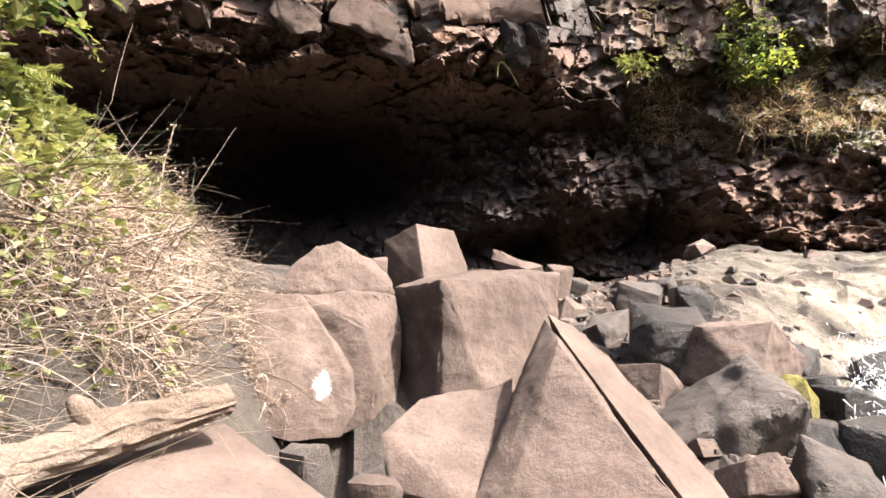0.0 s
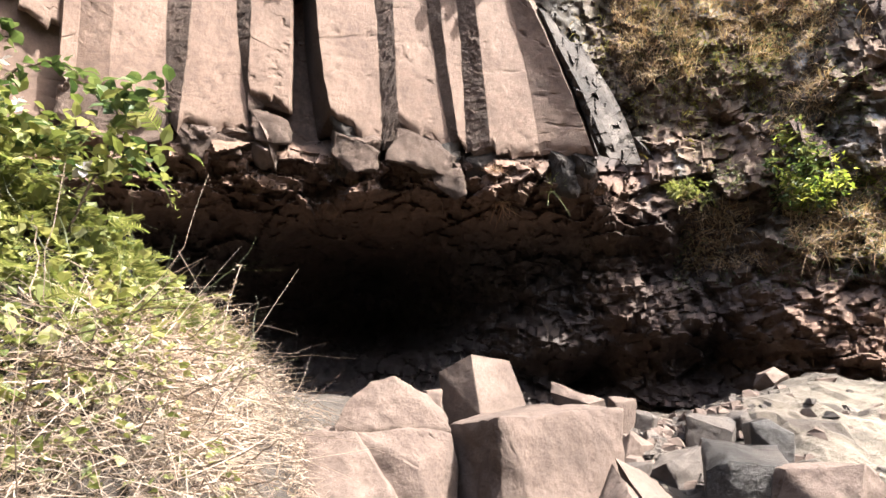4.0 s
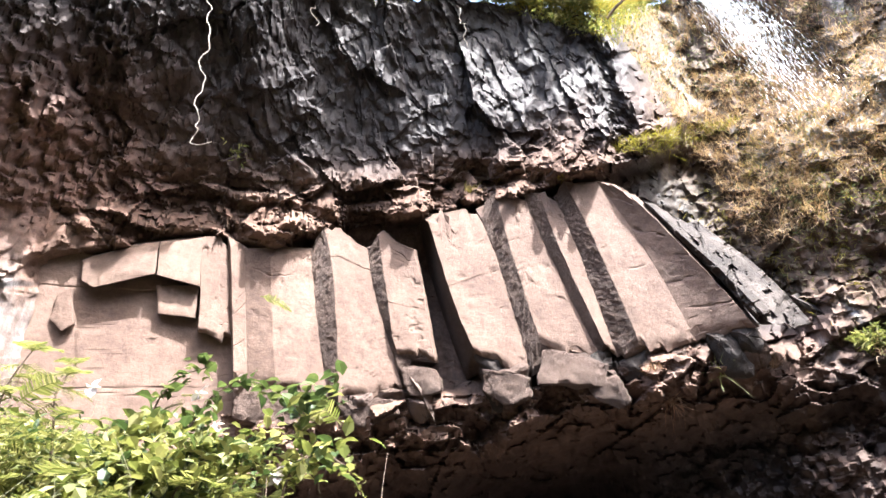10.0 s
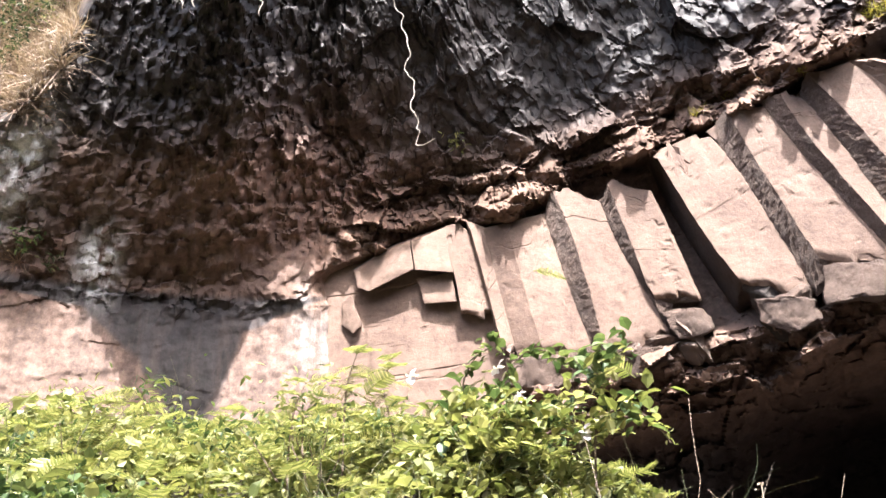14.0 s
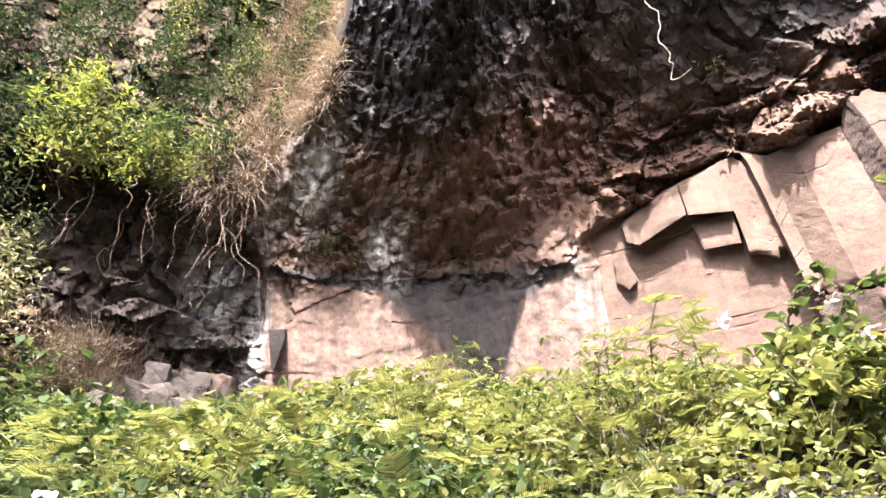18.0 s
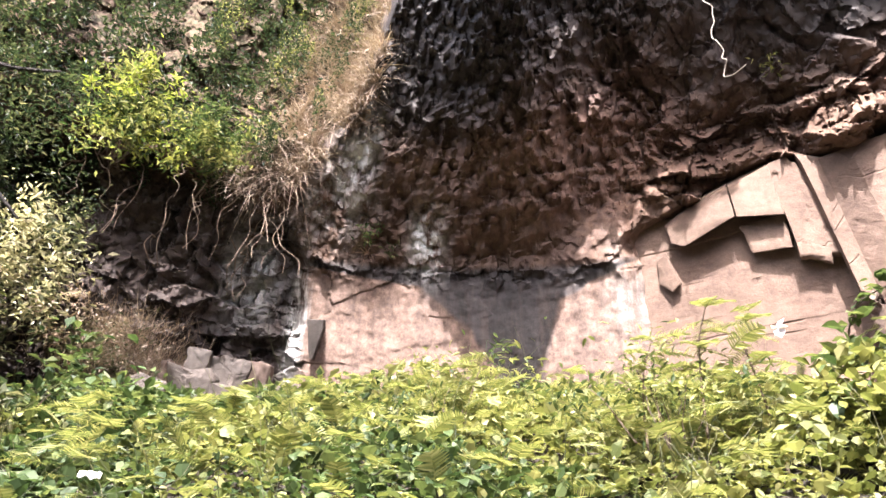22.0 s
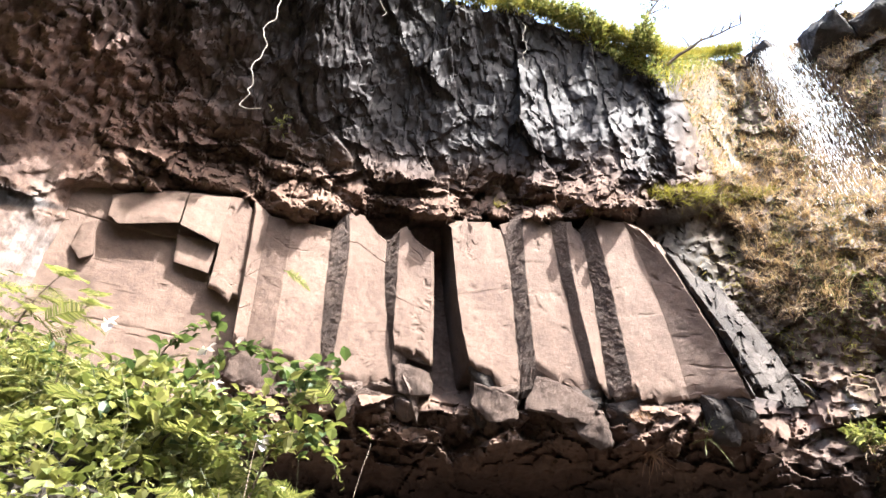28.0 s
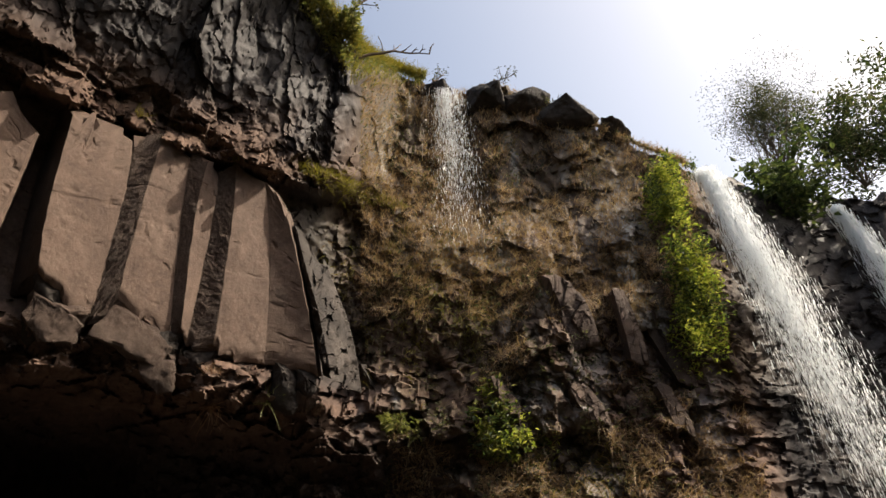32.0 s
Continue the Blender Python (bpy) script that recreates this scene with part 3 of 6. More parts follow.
def column(seed, lines, deep=0.9, mat=None, porous=True, base_d=None, ragged=1.0, rug=0.0):
    """A prism between upright lines (groove, front edge, next groove), with broken ends, chips and cross joints."""
    rg = np.random.default_rng(seed)
    n = 120
    t = np.linspace(0, 1, n)[:, None]
    k0, k1, k2 = 2 * (t - 0.5) * (t - 1), -4 * t * (t - 1), 2 * t * (t - 0.5)
    la = [k0 * f[0] + k1 * m_[0] + k2 * u_[0] for u_, m_, f, o in lines]
    le = [k0 * f[1] + k1 * m_[1] + k2 * u_[1] for u_, m_, f, o in lines]
    off = [o for *_, o in lines]
    ca, ce, co = [], [], []
    for i in range(len(lines) - 1):
        steps = 7 if i == 0 and len(lines) > 2 else 16
        for j in range(steps + (i == len(lines) - 2)):
            f = j / steps
            ca.append(la[i] * (1 - f) + la[i + 1] * f)
            ce.append(le[i] * (1 - f) + le[i + 1] * f)
            co.append(0 * t + off[i] * (1 - f) + off[i + 1] * f)
    ca, ce, co = (np.concatenate(q, 1) for q in (ca, ce, co))
    ca = ca + 0.16 * (fbm(ce * 0.9 + 3 * seed, ca * 0.1, 82, 4) - 0.5) * np.minimum(1, np.abs(ca - la[0]) + 0.2)
    d = (wall_d(ca) if base_d is None else base_d) + co
    d = d + 0.03 * (fbm(ca * 0.25, ce * 0.2, 80, 3) - 0.5) + 0.012 * (fbm(ca * 0.9 + ce * 0.5, ce * 1.1, 81, 4) - 0.5) + 0.007 * facets(ca * 0.5, ce * 0.4 + 0.3 * ca, 88, 0.8)
    d = d + 0.05 * np.clip(fbm(ca * 1.1, ce * 0.9, 85, 4) - 0.66, 0, 1) * 4 * rg.uniform(0.4, 1.0)
    d = d + rug * (0.6 * facets(ca * 0.55, ce * 0.3, 84, 0.9) + 0.3 * facets(ca * 1.6, ce * 1.1, 93, 0.9) + 0.7 * (fbm(ca * 0.7, ce * 0.6, 94, 5) - 0.5))
    side = np.arange(ca.shape[1]) < (7 if len(lines) > 2 else 0)
    d = d + side[None] * porous * 0.05 * (fbm(ca * 4, ce * 4, 90, 3) - 0.5)
    for _ in range(rg.integers(1, 4)):
        at_, lean, step = rg.uniform(0.12, 0.92), rg.uniform(-0.006, 0.006), rg.uniform(-0.012, 0.01)
        cut = t - at_ - lean * (ca - la[1]) - 0.008 * (fbm(ca * 0.8, ca * 0 + at_ * 7, 95, 3) - 0.5)
        d = d + step * sstep(-0.004, 0.004, cut) + 0.014 * np.exp(-(cut / 0.005) ** 2) * (fbm(ca * 0.8, ca * 0 + at_ * 9, 86) > 0.52)
    foot = ragged * (1.0 * facets(ca * 0.45 + seed, ca * 0 + 0.5, 83, 0.9) + 0.6 * (fbm(ca * 1.4, ca * 0, 87, 3) - 0.5))
    head = ragged * (0.9 * facets(ca * 0.6 + seed, ca * 0 + 0.3, 89, 1.2) + 0.7 * (fbm(ca * 1.2, ca * 0, 91, 3) - 0.5))
    ce = ce + foot * (1 - t) ** 4 + head * t ** 5
    d = d + 0.16 * np.clip(1 - t / 0.06, 0, 1) ** 2 * fbm(ca * 1.5, ce * 1.5, 92, 3)
    v = spot(ca, ce, d)
    wide = spot(ca[:, [-1, 0]] + np.array([[0.25, -0.05]]), ce[:, [-1, 0]], d[:, [-1, 0]] + 0.06)
    rear = spot(ca[:, [-1, 0]] + np.array([[0.3, -0.1]]), ce[:, [-1, 0]], d[:, [-1, 0]] + deep)
    v = np.concatenate([v, wide[:, :1], rear, wide[:, 1:]], 1)
    m = v.shape[1]
    verts = v.reshape(-1, 3)
    nv = len(verts)
    verts = np.concatenate([verts, [v[0].mean(0) + np.array([0, 0, 0.05]), v[-1].mean(0) + np.array([0, 0, 0.1])]])
    idx = np.arange(m)
    faces = grid_faces(n, m, True)
    tri = np.concatenate([faces[:, [0, 1, 2]], faces[:, [0, 2, 3]], np.stack([(idx + 1) % m, idx, np.full(m, nv)], 1), np.stack([(n - 1) * m + idx, (n - 1) * m + (idx + 1) % m, np.full(m, nv + 1)], 1)])
    me = mesh_of("column", verts, tri, mat or COLUMN, True, sharp=17)
    me.materials.append(POROUS)
    rough_face = np.concatenate([np.tile((np.arange(m) < 7) & porous & (len(lines) > 2), n - 1)] * 2 + [np.ones(m, bool), np.zeros(m, bool)])
    if len(me.polygons) == len(rough_face):
        me.polygons.foreach_set("material_index", rough_face.astype(np.int32))
    return me


for i, k in enumerate((0, 2, 4, 6, 8, 11, 13, 15, 17)):
    part("column", column(i, LINES[k:k + 3], porous=(k + 1 in POROUS_SIDES or k == 11)), COLUMN, cliff, "sunlit tan basalt column with rough sides")
part("column", column(9, LINES[19:22], porous=False, deep=0.5), COLUMN, cliff, "grazed tan basalt column at the end of the row")
# smooth rock behind the overhanging blocks
part("slab", column(12, (((-53.6, 33.5), (-53.8, 26.5), (-54.0, 18.5), 0.42), ((-45.5, 33.5), (-45.5, 26.5), (-45.5, 18.5), 0.30), ((-36.5, 33.5), (-36.5, 26.5), (-36.5, 18.5), 0.36)), porous=False, deep=0.5, ragged=0.3), COLUMN, cliff, "smooth pale tan rock face under overhanging blocks")

REDROCK = rock_material("red_brown_rock", (0.07, 0.045, 0.035), (0.13, 0.088, 0.068), (0.2, 0.14, 0.11), 0.9, 7.0, 0.03)
SPOTROCK = rock_material("spotted_rock", (0.04, 0.033, 0.03), (0.075, 0.06, 0.052), (0.17, 0.145, 0.13), 0.85, 11.0, 0.03)
for i, (up_, mid_, low_, sunk) in enumerate((((4.6, 32.4), (7.4, 26.6), (9.6, 19.8), 0.25), ((12.6, 21.8), (13.6, 20.0), (14.8, 17.8), 0.10))):
    wide_ = 3.1 - 0.9 * i
    near_d = 10.16 if i == 0 else float(np.median(cliff_d(np.linspace(mid_[0], mid_[0] + wide_, 9), np.full(9, mid_[1]))[0])) - sunk
    rows_ = tuple(tuple((a_ + k * (0.6 + 0.4 * (j > 0)) * wide_ / 2, e_ - 0.3 * k) for j, (a_, e_) in enumerate((up_, mid_, low_))) + (0.5 * (k - 0.4) ** 2,) for k in (0, 0.4, 2))
    part("column", column(40 + i, rows_, 0.7, SPOTROCK, False, near_d, rug=0.42), SPOTROCK, cliff, "weathered dark basalt column stub in the slope")

# leaning column stubs that stand out of the waterfall slope, shaded below
for i, (up_, mid_, low_, wide_, out_) in enumerate((((30.0, 30.0), (30.6, 26.8), (31.0, 23.8), 3.6, 0.6), ((36.3, 28.4), (36.7, 25.0), (37.0, 22.0), 1.7, 0.55), ((38.9, 19.8), (39.4, 17.7), (39.8, 15.8), 1.7, 0.45), ((30.6, 21.4), (31.4, 19.4), (32.2, 17.4), 2.6, 0.35), ((24.4, 21.0), (25.0, 19.2), (25.8, 17.4), 2.0, 0.35), ((38.6, 25.0), (39.6, 22.4), (40.6, 20.0), 2.0, 0.4))):
    near_d = float(np.median(cliff_d(np.linspace(mid_[0], mid_[0] + wide_, 9), np.full(9, mid_[1]))[0])) - out_
    rows_ = tuple(tuple((a_ + k * (0.7 + 0.3 * (j > 0)) * wide_, e_ - 0.5 * k) for j, (a_, e_) in enumerate((up_, mid_, low_))) + (q_,) for k, q_ in ((0, 0.4), (0.3, 0.0), (1, 0.25)))
    part("column", column(60 + i, rows_, 1.2, REDROCK, False, near_d, rug=0.2), REDROCK, cliff, "weathered red-brown column stub on the waterfall slope")

# ---- the ground: a bank that climbs to the cliff, and a stony stream bed ----
H_AZ = (-180, -150, -130, -110, -95, -75, -45, -36, -30, -25, -18, -12, -6, 0, 20, 60, 120, 180)
H_Z = (0.0, 0.8, 2.0, 2.3, 2.4, 2.7, 2.75, 2.55, 2.35, 2.1, 1.65, 1.2, 0.6, 0.15, 0.0, 0.0, 0.0, 0.0)
S_Z = (0.0, 0.1, 0.25, 0.34, 0.36, 0.40, 0.36, 0.22, 0.05, -0.05, -0.05, 0.10, 0.2, 0.27, 0.28, 0.2, 0.0, 0.0)


def ground_z(az, r):
    h, sl = np.interp(az, H_AZ, H_Z), np.interp(az, H_AZ, S_Z)
    t = np.clip((r - 0.8) / 3.8, 0, 1)
    z = h * 0.5 * (t + np.sin(t * np.pi / 2)) + sl * np.clip(np.minimum(r, np.interp(az, (-45, -20, 14, 24), (13, 7.6, 7.6, 10.2))) - np.where(az > -8, 3.5, 4.6), 0, 20)
    s_, q_ = r * np.sin(np.radians(az)), r * np.cos(np.radians(az))
    return z + (0.28 * (fbm(s_ * 0.6, q_ * 0.6, 91) - 0.5) + 0.06 * facets(s_ * 2.5, q_ * 2.5, 93) * (az > -12) * (az < 70) + 0.10 * (fbm(s_ * 3, q_ * 3, 95, 3) - 0.5)) * np.clip(r, 0, 1.5) - 0.25 * np.exp(-((az - 36) / 9) ** 2) * sstep(2, 3, r) * sstep(10, 7, r) - 0.22 * np.exp(-((az + 28) / 10) ** 2 - ((r - 2.25) / 0.5) ** 2) - 0.75 * np.exp(-((az + 12) / 6.0) ** 2) * sstep(5.0, 4.2, r) * sstep(1.4, 2.4, r)


g_az = np.linspace(-180, 180, 541)[:-1]
g_r = np.concatenate([np.linspace(0.02, 14, 150), 14 * 1.35 ** np.arange(1, 15)])
ga, gr_ = np.meshgrid(g_az, g_r)
gv = np.stack([gr_ * np.sin(np.radians(ga)), gr_ * np.cos(np.radians(ga)), ground_z(ga, gr_)], -1)


def ground_material():
    m, n, l, b = shader("soil", 0.95)
    co = n.new("ShaderNodeTexCoord").outputs["Object"]
    big = noise_node(n, l, 0.8, 6, 0.65, co)
    fine = noise_node(n, l, 12, 8, 0.75, co)
    col = ramp(n, l, big.outputs[0], [(0.3, (0.04, 0.03, 0.023)), (0.55, (0.08, 0.06, 0.046)), (0.75, (0.15, 0.12, 0.09))]).outputs[0]
    var = ramp(n, l, fine.outputs[0], [(0.3, (0.5, 0.48, 0.45)), (0.65, (1.2, 1.2, 1.2))]).outputs[0]
    col = mix(n, l, attr(n, "pale"), col, (0.38, 0.325, 0.25))
    col = dimmed(n, l, mix(n, l, 0.9, col, var, "MULTIPLY"))
    l.new(col, b.inputs["Base Color"])
    bump(n, l, b, fine.outputs[0], 1.0, 0.05)
    return m


pale = 0.9 * np.exp(-((ga - 32) / 9.5) ** 2 - ((gr_ - 8.2) / 2.6) ** 2) * sstep(0.3, 0.6, fbm(gr_ * np.sin(np.radians(ga)) * 2.2, gr_ * 2.2, 99))
ground = new("ground", mesh_of("ground", gv.reshape(-1, 3), grid_faces(len(g_r), len(g_az), True)[:, ::-1], ground_material(), False, [("pale", pale)]))
tagged(ground, "stony brown soil rising to the cliff", "ground", kind="structure")


# ---- added slope behind, never in view: keeps low sky light off the cave ----
b_az = np.linspace(70, 236, 260)
b_d = np.interp(b_az, (70, 90, 130, 180, 212, 236), (26, 24, 22, 21, 17, 11)) + 1.2 * (fbm(b_az * 0.12, b_az * 0, 301) - 0.5)
b_top = np.interp(b_az, (70, 90, 130, 180, 212, 236), (31, 28, 27, 27, 36, 56)) + 3.0 * (fbm(b_az * 0.3, b_az * 0, 303) - 0.5)
b_u = np.linspace(0, 1, 46)[:, None]
b_el = -8 + (b_top[None] + 8) * b_u
b_dist = b_d[None] + 0.10 * np.clip(b_el, 0, 90) + 1.6 * (fbm(b_az[None] * 0.25 + 0 * b_el, b_el * 0.3 + 0 * b_az[None], 305) - 0.5) + 0.7 * facets(b_az[None] * 0.6 + 0 * b_el, b_el * 0.5 + 0 * b_az[None], 307)
b_pts = spot(np.repeat(b_az[None], 46, 0), b_el, b_dist)
side_mat = rock_material("wooded_slope", (0.03, 0.04, 0.018), (0.055, 0.06, 0.03), (0.10, 0.085, 0.055), 0.95, 3.0, 0.2)
back_side = new("sky_block_wall", mesh_of("sky_block_wall", b_pts.reshape(-1, 3), grid_faces(46, len(b_az)), side_mat, True))
tagged(back_side, "dark wooded slope closing the far side of the gorge", "slope", kind="structure")

# ---- boulders ----
RNG = np.random.default_rng(7)


def on_ground(x, y):
    return float(ground_z(np.degrees(np.arctan2(x, y)), np.hypot(x, y)))


def hull_rock(name, hulls, seed, cuts=3, amp=0.012, soft=1, sink=True, grain=5.5, under=0.5):
    """A broken boulder: convex blocks from a few corners, footed in the ground, with rough faces and worn edges."""
    bm = bmesh.new()
    for corners in hulls:
        corners = [Vector(c) for c in corners]
        c0 = sum(corners, Vector()) / len(corners)
        base = []
        if sink:
            zs = sorted(c.z for c in corners)
            for c in corners:
                if c.z < zs[len(zs) // 2] + 1e-6:
                    q = c.lerp(c0, under)
                    base.append(Vector((q.x, q.y, min(on_ground(q.x, q.y) - 0.06, c.z - 0.05))))
        vs = [bm.verts.new(c) for c in corners + base]
        res = bmesh.ops.convex_hull(bm, input=vs)
        junk = list({v for v in res["geom_interior"] + res["geom_unused"] if isinstance(v, bmesh.types.BMVert)})
        bmesh.ops.delete(bm, geom=junk, context="VERTS")
    for _ in range(cuts):
        longest = sorted((e_.calc_length() for e_ in bm.edges), reverse=True)
        lim = longest[len(longest) // 3] * 0.75
        bmesh.ops.subdivide_edges(bm, edges=[e_ for e_ in bm.edges if e_.calc_length() > lim], cuts=1)
        bmesh.ops.triangulate(bm, faces=bm.faces[:])
    bm.normal_update()
    edge_of_face = [max((e_.calc_face_angle(0.0) for e_ in v.link_edges), default=0.0) > 0.3 for v in bm.verts]
    for _ in range(soft):
        bmesh.ops.smooth_vert(bm, verts=bm.verts[:], factor=0.12, use_axis_x=True, use_axis_y=True, use_axis_z=True)
    bm.normal_update()
    for v, worn in zip(bm.verts, edge_of_face):
        p = v.co + Vector((seed * 3.7, 0, 0))
        flat_ = noise.noise(p * 0.9 + Vector((0, 7, 0)))
        k = noise.fractal(p * grain, 0.8, 2.2, 5) * amp * (0.35 + 0.5 * abs(flat_)) + noise.noise(p * 1.7) * amp * 0.9 + (noise.voronoi(p * 4.5)[0][0] - 0.3) * amp * 0.45 - max(0.0, noise.noise(p * 3.1) - 0.35) * amp * 2.5
        if worn:
            k -= amp * (0.55 * max(0.0, noise.noise(p * 5.0)) + 0.3 * max(0.0, noise.noise(p * 13.0)))
        v.co += v.normal * k
    me = bpy.data.meshes.new(name)
    bm.to_mesh(me)
    bm.free()
    me.polygons.foreach_set("use_smooth", np.full(len(me.polygons), True))
    me.set_sharp_from_angle(angle=radians(32))
    return me


ROUND = [(-1.36, 4.46, 1.34), (-1.14, 4.49, 1.38), (-0.93, 4.54, 1.37), (-0.77, 4.46, 1.17), (-0.60, 4.34, 0.89), (-0.56, 4.27, 0.69), (-0.62, 4.20, 0.55), (-0.89, 4.10, 0.54), (-1.07, 4.09, 0.59), (-1.2, 4.12, 0.73), (-1.32, 4.21, 0.87), (-1.36, 4.35, 1.1), (-1.52, 4.6, 1.1), (-1.5, 4.5, 0.8), (-1.2, 5.0, 1.38), (-0.6, 4.9, 0.9)]
BULGE = [(-0.95, 4.58, 1.36), (-0.64, 4.64, 1.375), (-0.35, 4.77, 1.335), (-0.31, 4.75, 1.12), (-0.31, 4.70, 0.83), (-0.34, 4.63, 0.67), (-0.47, 4.46, 0.57), (-0.63, 4.36, 0.53), (-0.44, 4.44, 0.87), (-0.52, 4.5, 1.15), (-1.0, 5.1, 1.37), (-0.4, 5.2, 1.34), (-0.5, 5.0, 0.6)]
CAP = [(-1.10, 4.57, 1.395), (-1.0, 4.66, 1.58), (-0.87, 4.73, 1.68), (-0.73, 4.78, 1.71), (-0.53, 4.84, 1.59), (-0.41, 4.87, 1.45), (-0.352, 4.79, 1.355), (-0.95, 4.59, 1.385), (-0.9, 5.1, 1.66), (-0.42, 5.2, 1.47), (-1.1, 4.9, 1.42)]
BLOCK = [(-0.03, 4.48, 1.44), (-0.04, 4.48, 0.73), (-0.35, 4.91, 1.37), (-0.33, 4.87, 0.50), (0.82, 5.10, 1.48), (0.78, 5.01, 0.66), (0.28, 5.57, 1.51), (-0.21, 5.37, 1.44), (0.28, 4.52, 0.65)]
SMALL = [(-0.63, 7.05, 1.82), (-0.29, 6.87, 1.99), (-0.20, 6.72, 1.40), (0.09, 7.08, 1.93), (0.26, 7.07, 1.48), (-0.57, 7.05, 1.31), (-0.26, 7.57, 2.02), (0.02, 7.58, 1.94)]
RIDGE = [(0.53, 3.55, 1.20), (0.52, 3.46, 1.16), (0.19, 2.98, 0.50), (0.91, 2.85, 0.56), (0.93, 2.95, 0.55), (0.55, 3.7, 0.8), (0.50, 3.72, 1.26), (0.33, 3.50, 0.78), (0.10, 3.16, 0.55), (0.42, 3.74, 1.10)]
STRIP = [(0.52, 3.73, 1.28), (0.542, 3.525, 1.20), (0.935, 2.885, 0.572), (1.20, 3.16, 0.53), (0.73, 3.79, 1.18), (1.27, 3.18, 0.43), (0.65, 4.01, 0.75), (0.95, 2.97, 0.5)]
WING = [(-0.30, 3.36, 0.77), (-0.14, 3.57, 0.89), (0.12, 3.72, 0.88), (0.21, 3.67, 0.84), (0.34, 3.74, 0.96), (0.30, 3.42, 0.72), (0.09, 3.12, 0.54), (-0.25, 3.22, 0.57)]
FLAT = [(-0.96, 2.41, 0.96), (-0.81, 2.76, 0.97), (-0.57, 2.66, 0.83), (-0.34, 2.45, 0.78), (-0.98, 2.05, 0.91), (-0.69, 2.15, 0.85)]
for name, hulls, label, amp, sd in (
        ("boulder", [ROUND, BULGE, CAP], "large rounded brown boulder with a pale lichen patch", 0.022, 1),
        ("boulder", [BLOCK], "square-cut brown basalt boulder beside a rounded one", 0.03, 2),
        ("boulder", [SMALL], "small upright basalt block behind larger boulders", 0.010, 3),
        ("boulder", [RIDGE, STRIP, WING], "large ridged brown boulder with a cracked sloping face", 0.02, 4),
        ("boulder", [FLAT], "low flat brown boulder beneath a fallen log", 0.012, 5)):
    tagged(part(name, hull_rock(name, hulls, sd, 6, amp, under=0.72), LICHENED if sd == 1 else BOULDER), label, "boulder", "boulders at the foot of the bank")

RUBBLE = [(1.53, 6.48, 0.86, 0.61, 0.39, "g"), (1.87, 5.75, 0.80, 0.65, 0.65, "w"), (2.27, 5.48, 0.79, 0.74, 0.54, "b"), (1.48, 5.25, 0.62, 0.45, 0.36, "b"), (1.78, 4.71, 0.43, 0.92, 0.45, "y"), (2.32, 4.78, 0.60, 0.31, 0.35, "m"), (2.85, 5.74, 0.75, 0.43, 0.32, "w"), (2.28, 4.46, 0.44, 0.45, 0.33, "w")]
RUBBLE += [(1.69, 3.98, 0.34, 0.38, 0.24, "b"), (2.09, 3.88, 0.36, 0.43, 0.21, "y"), (2.04, 7.17, 1.20, 0.56, 0.37, "g"), (1.36, 7.34, 1.26, 0.37, 0.31, "g"), (1.64, 7.48, 1.10, 0.39, 0.32, "b"), (2.34, 6.64, 1.17, 0.41, 0.35, "w"), (1.19, 6.76, 1.06, 0.34, 0.29, "b"), (2.32, 7.29, 1.26, 0.32, 0.26, "g"), (2.94, 6.60, 0.85, 0.30, 0.24, "b"), (2.87, 5.04, 0.53, 0.43, 0.29, "w")]
RUBBLE += [(3.44, 5.62, 0.67, 0.33, 0.22, "w"), (3.75, 9.74, 1.83, 0.36, 0.20, "b"), (4.21, 9.32, 1.72, 0.26, 0.16, "b"), (0.65, 6.04, 1.48, 0.55, 0.13, "b"), (-0.63, 3.31, 0.67, 0.23, 0.16, "y"), (-0.29, 2.86, 0.69, 0.19, 0.09, "b"), (3.01, 7.23, 1.02, 0.26, 0.16, "b"), (3.82, 7.50, 1.00, 0.26, 0.17, "b"), (1.18, 7.17, 1.48, 0.24, 0.18, "b"), (-0.67, 6.84, 1.54, 0.17, 0.17, "b")]
RUBBLE += [(2.79, 5.32, 0.60, 0.30, 0.20, "w"), (2.58, 4.27, 0.49, 0.37, 0.25, "w"), (1.3, 4.3, 0.3, 0.3, 0.25, "b"), (0.9, 5.9, 0.9, 0.5, 0.3, "g"), (0.75, 7.4, 1.25, 0.4, 0.3, "b")]
MOSSROCK = rock_material("moss_rock", (0.12, 0.10, 0.03), (0.26, 0.22, 0.05), (0.20, 0.17, 0.10), 0.8, 14.0, 0.02)
KINDS = {"g": (GREYROCK, "grey angular rock in the rubble pile"), "w": (WETROCK, "dark wet rock beside the stream"), "b": (BOULDER, "brown broken rock in the rubble pile"), "y": (GREYROCK, "long grey-brown rock near the stream"), "m": (MOSSROCK, "yellow mossy rock beside the stream")}
for i, (x, y, z, w, h, k) in enumerate(RUBBLE):
    rr = np.random.default_rng(100 + i)
    turn = rr.uniform(0, 3.14)
    q = np.array(list(itertools.product((-1, 1), repeat=3))) * rr.uniform(0.4, 1.0, (8, 3))
    q = np.concatenate([q, rr.normal(0, 0.7, (9, 3))])
    q = np.clip(q, -1, 1) * np.array([w * 0.54, w * 0.5, h * 0.58])
    spin = Euler((rr.normal(0, 0.25), rr.normal(0, 0.25), rr.normal(0, 0.6))).to_matrix()
    corners = [tuple(Vector((x, y, z)) + spin @ Vector(c)) for c in q]
    mat, label = KINDS[k]
    tagged(part("rock", hull_rock("rock", [corners], 20 + i, 5, 0.022 * max(w, 0.3) / 0.4, 1), mat), label, "rock", "rubble by the stream")


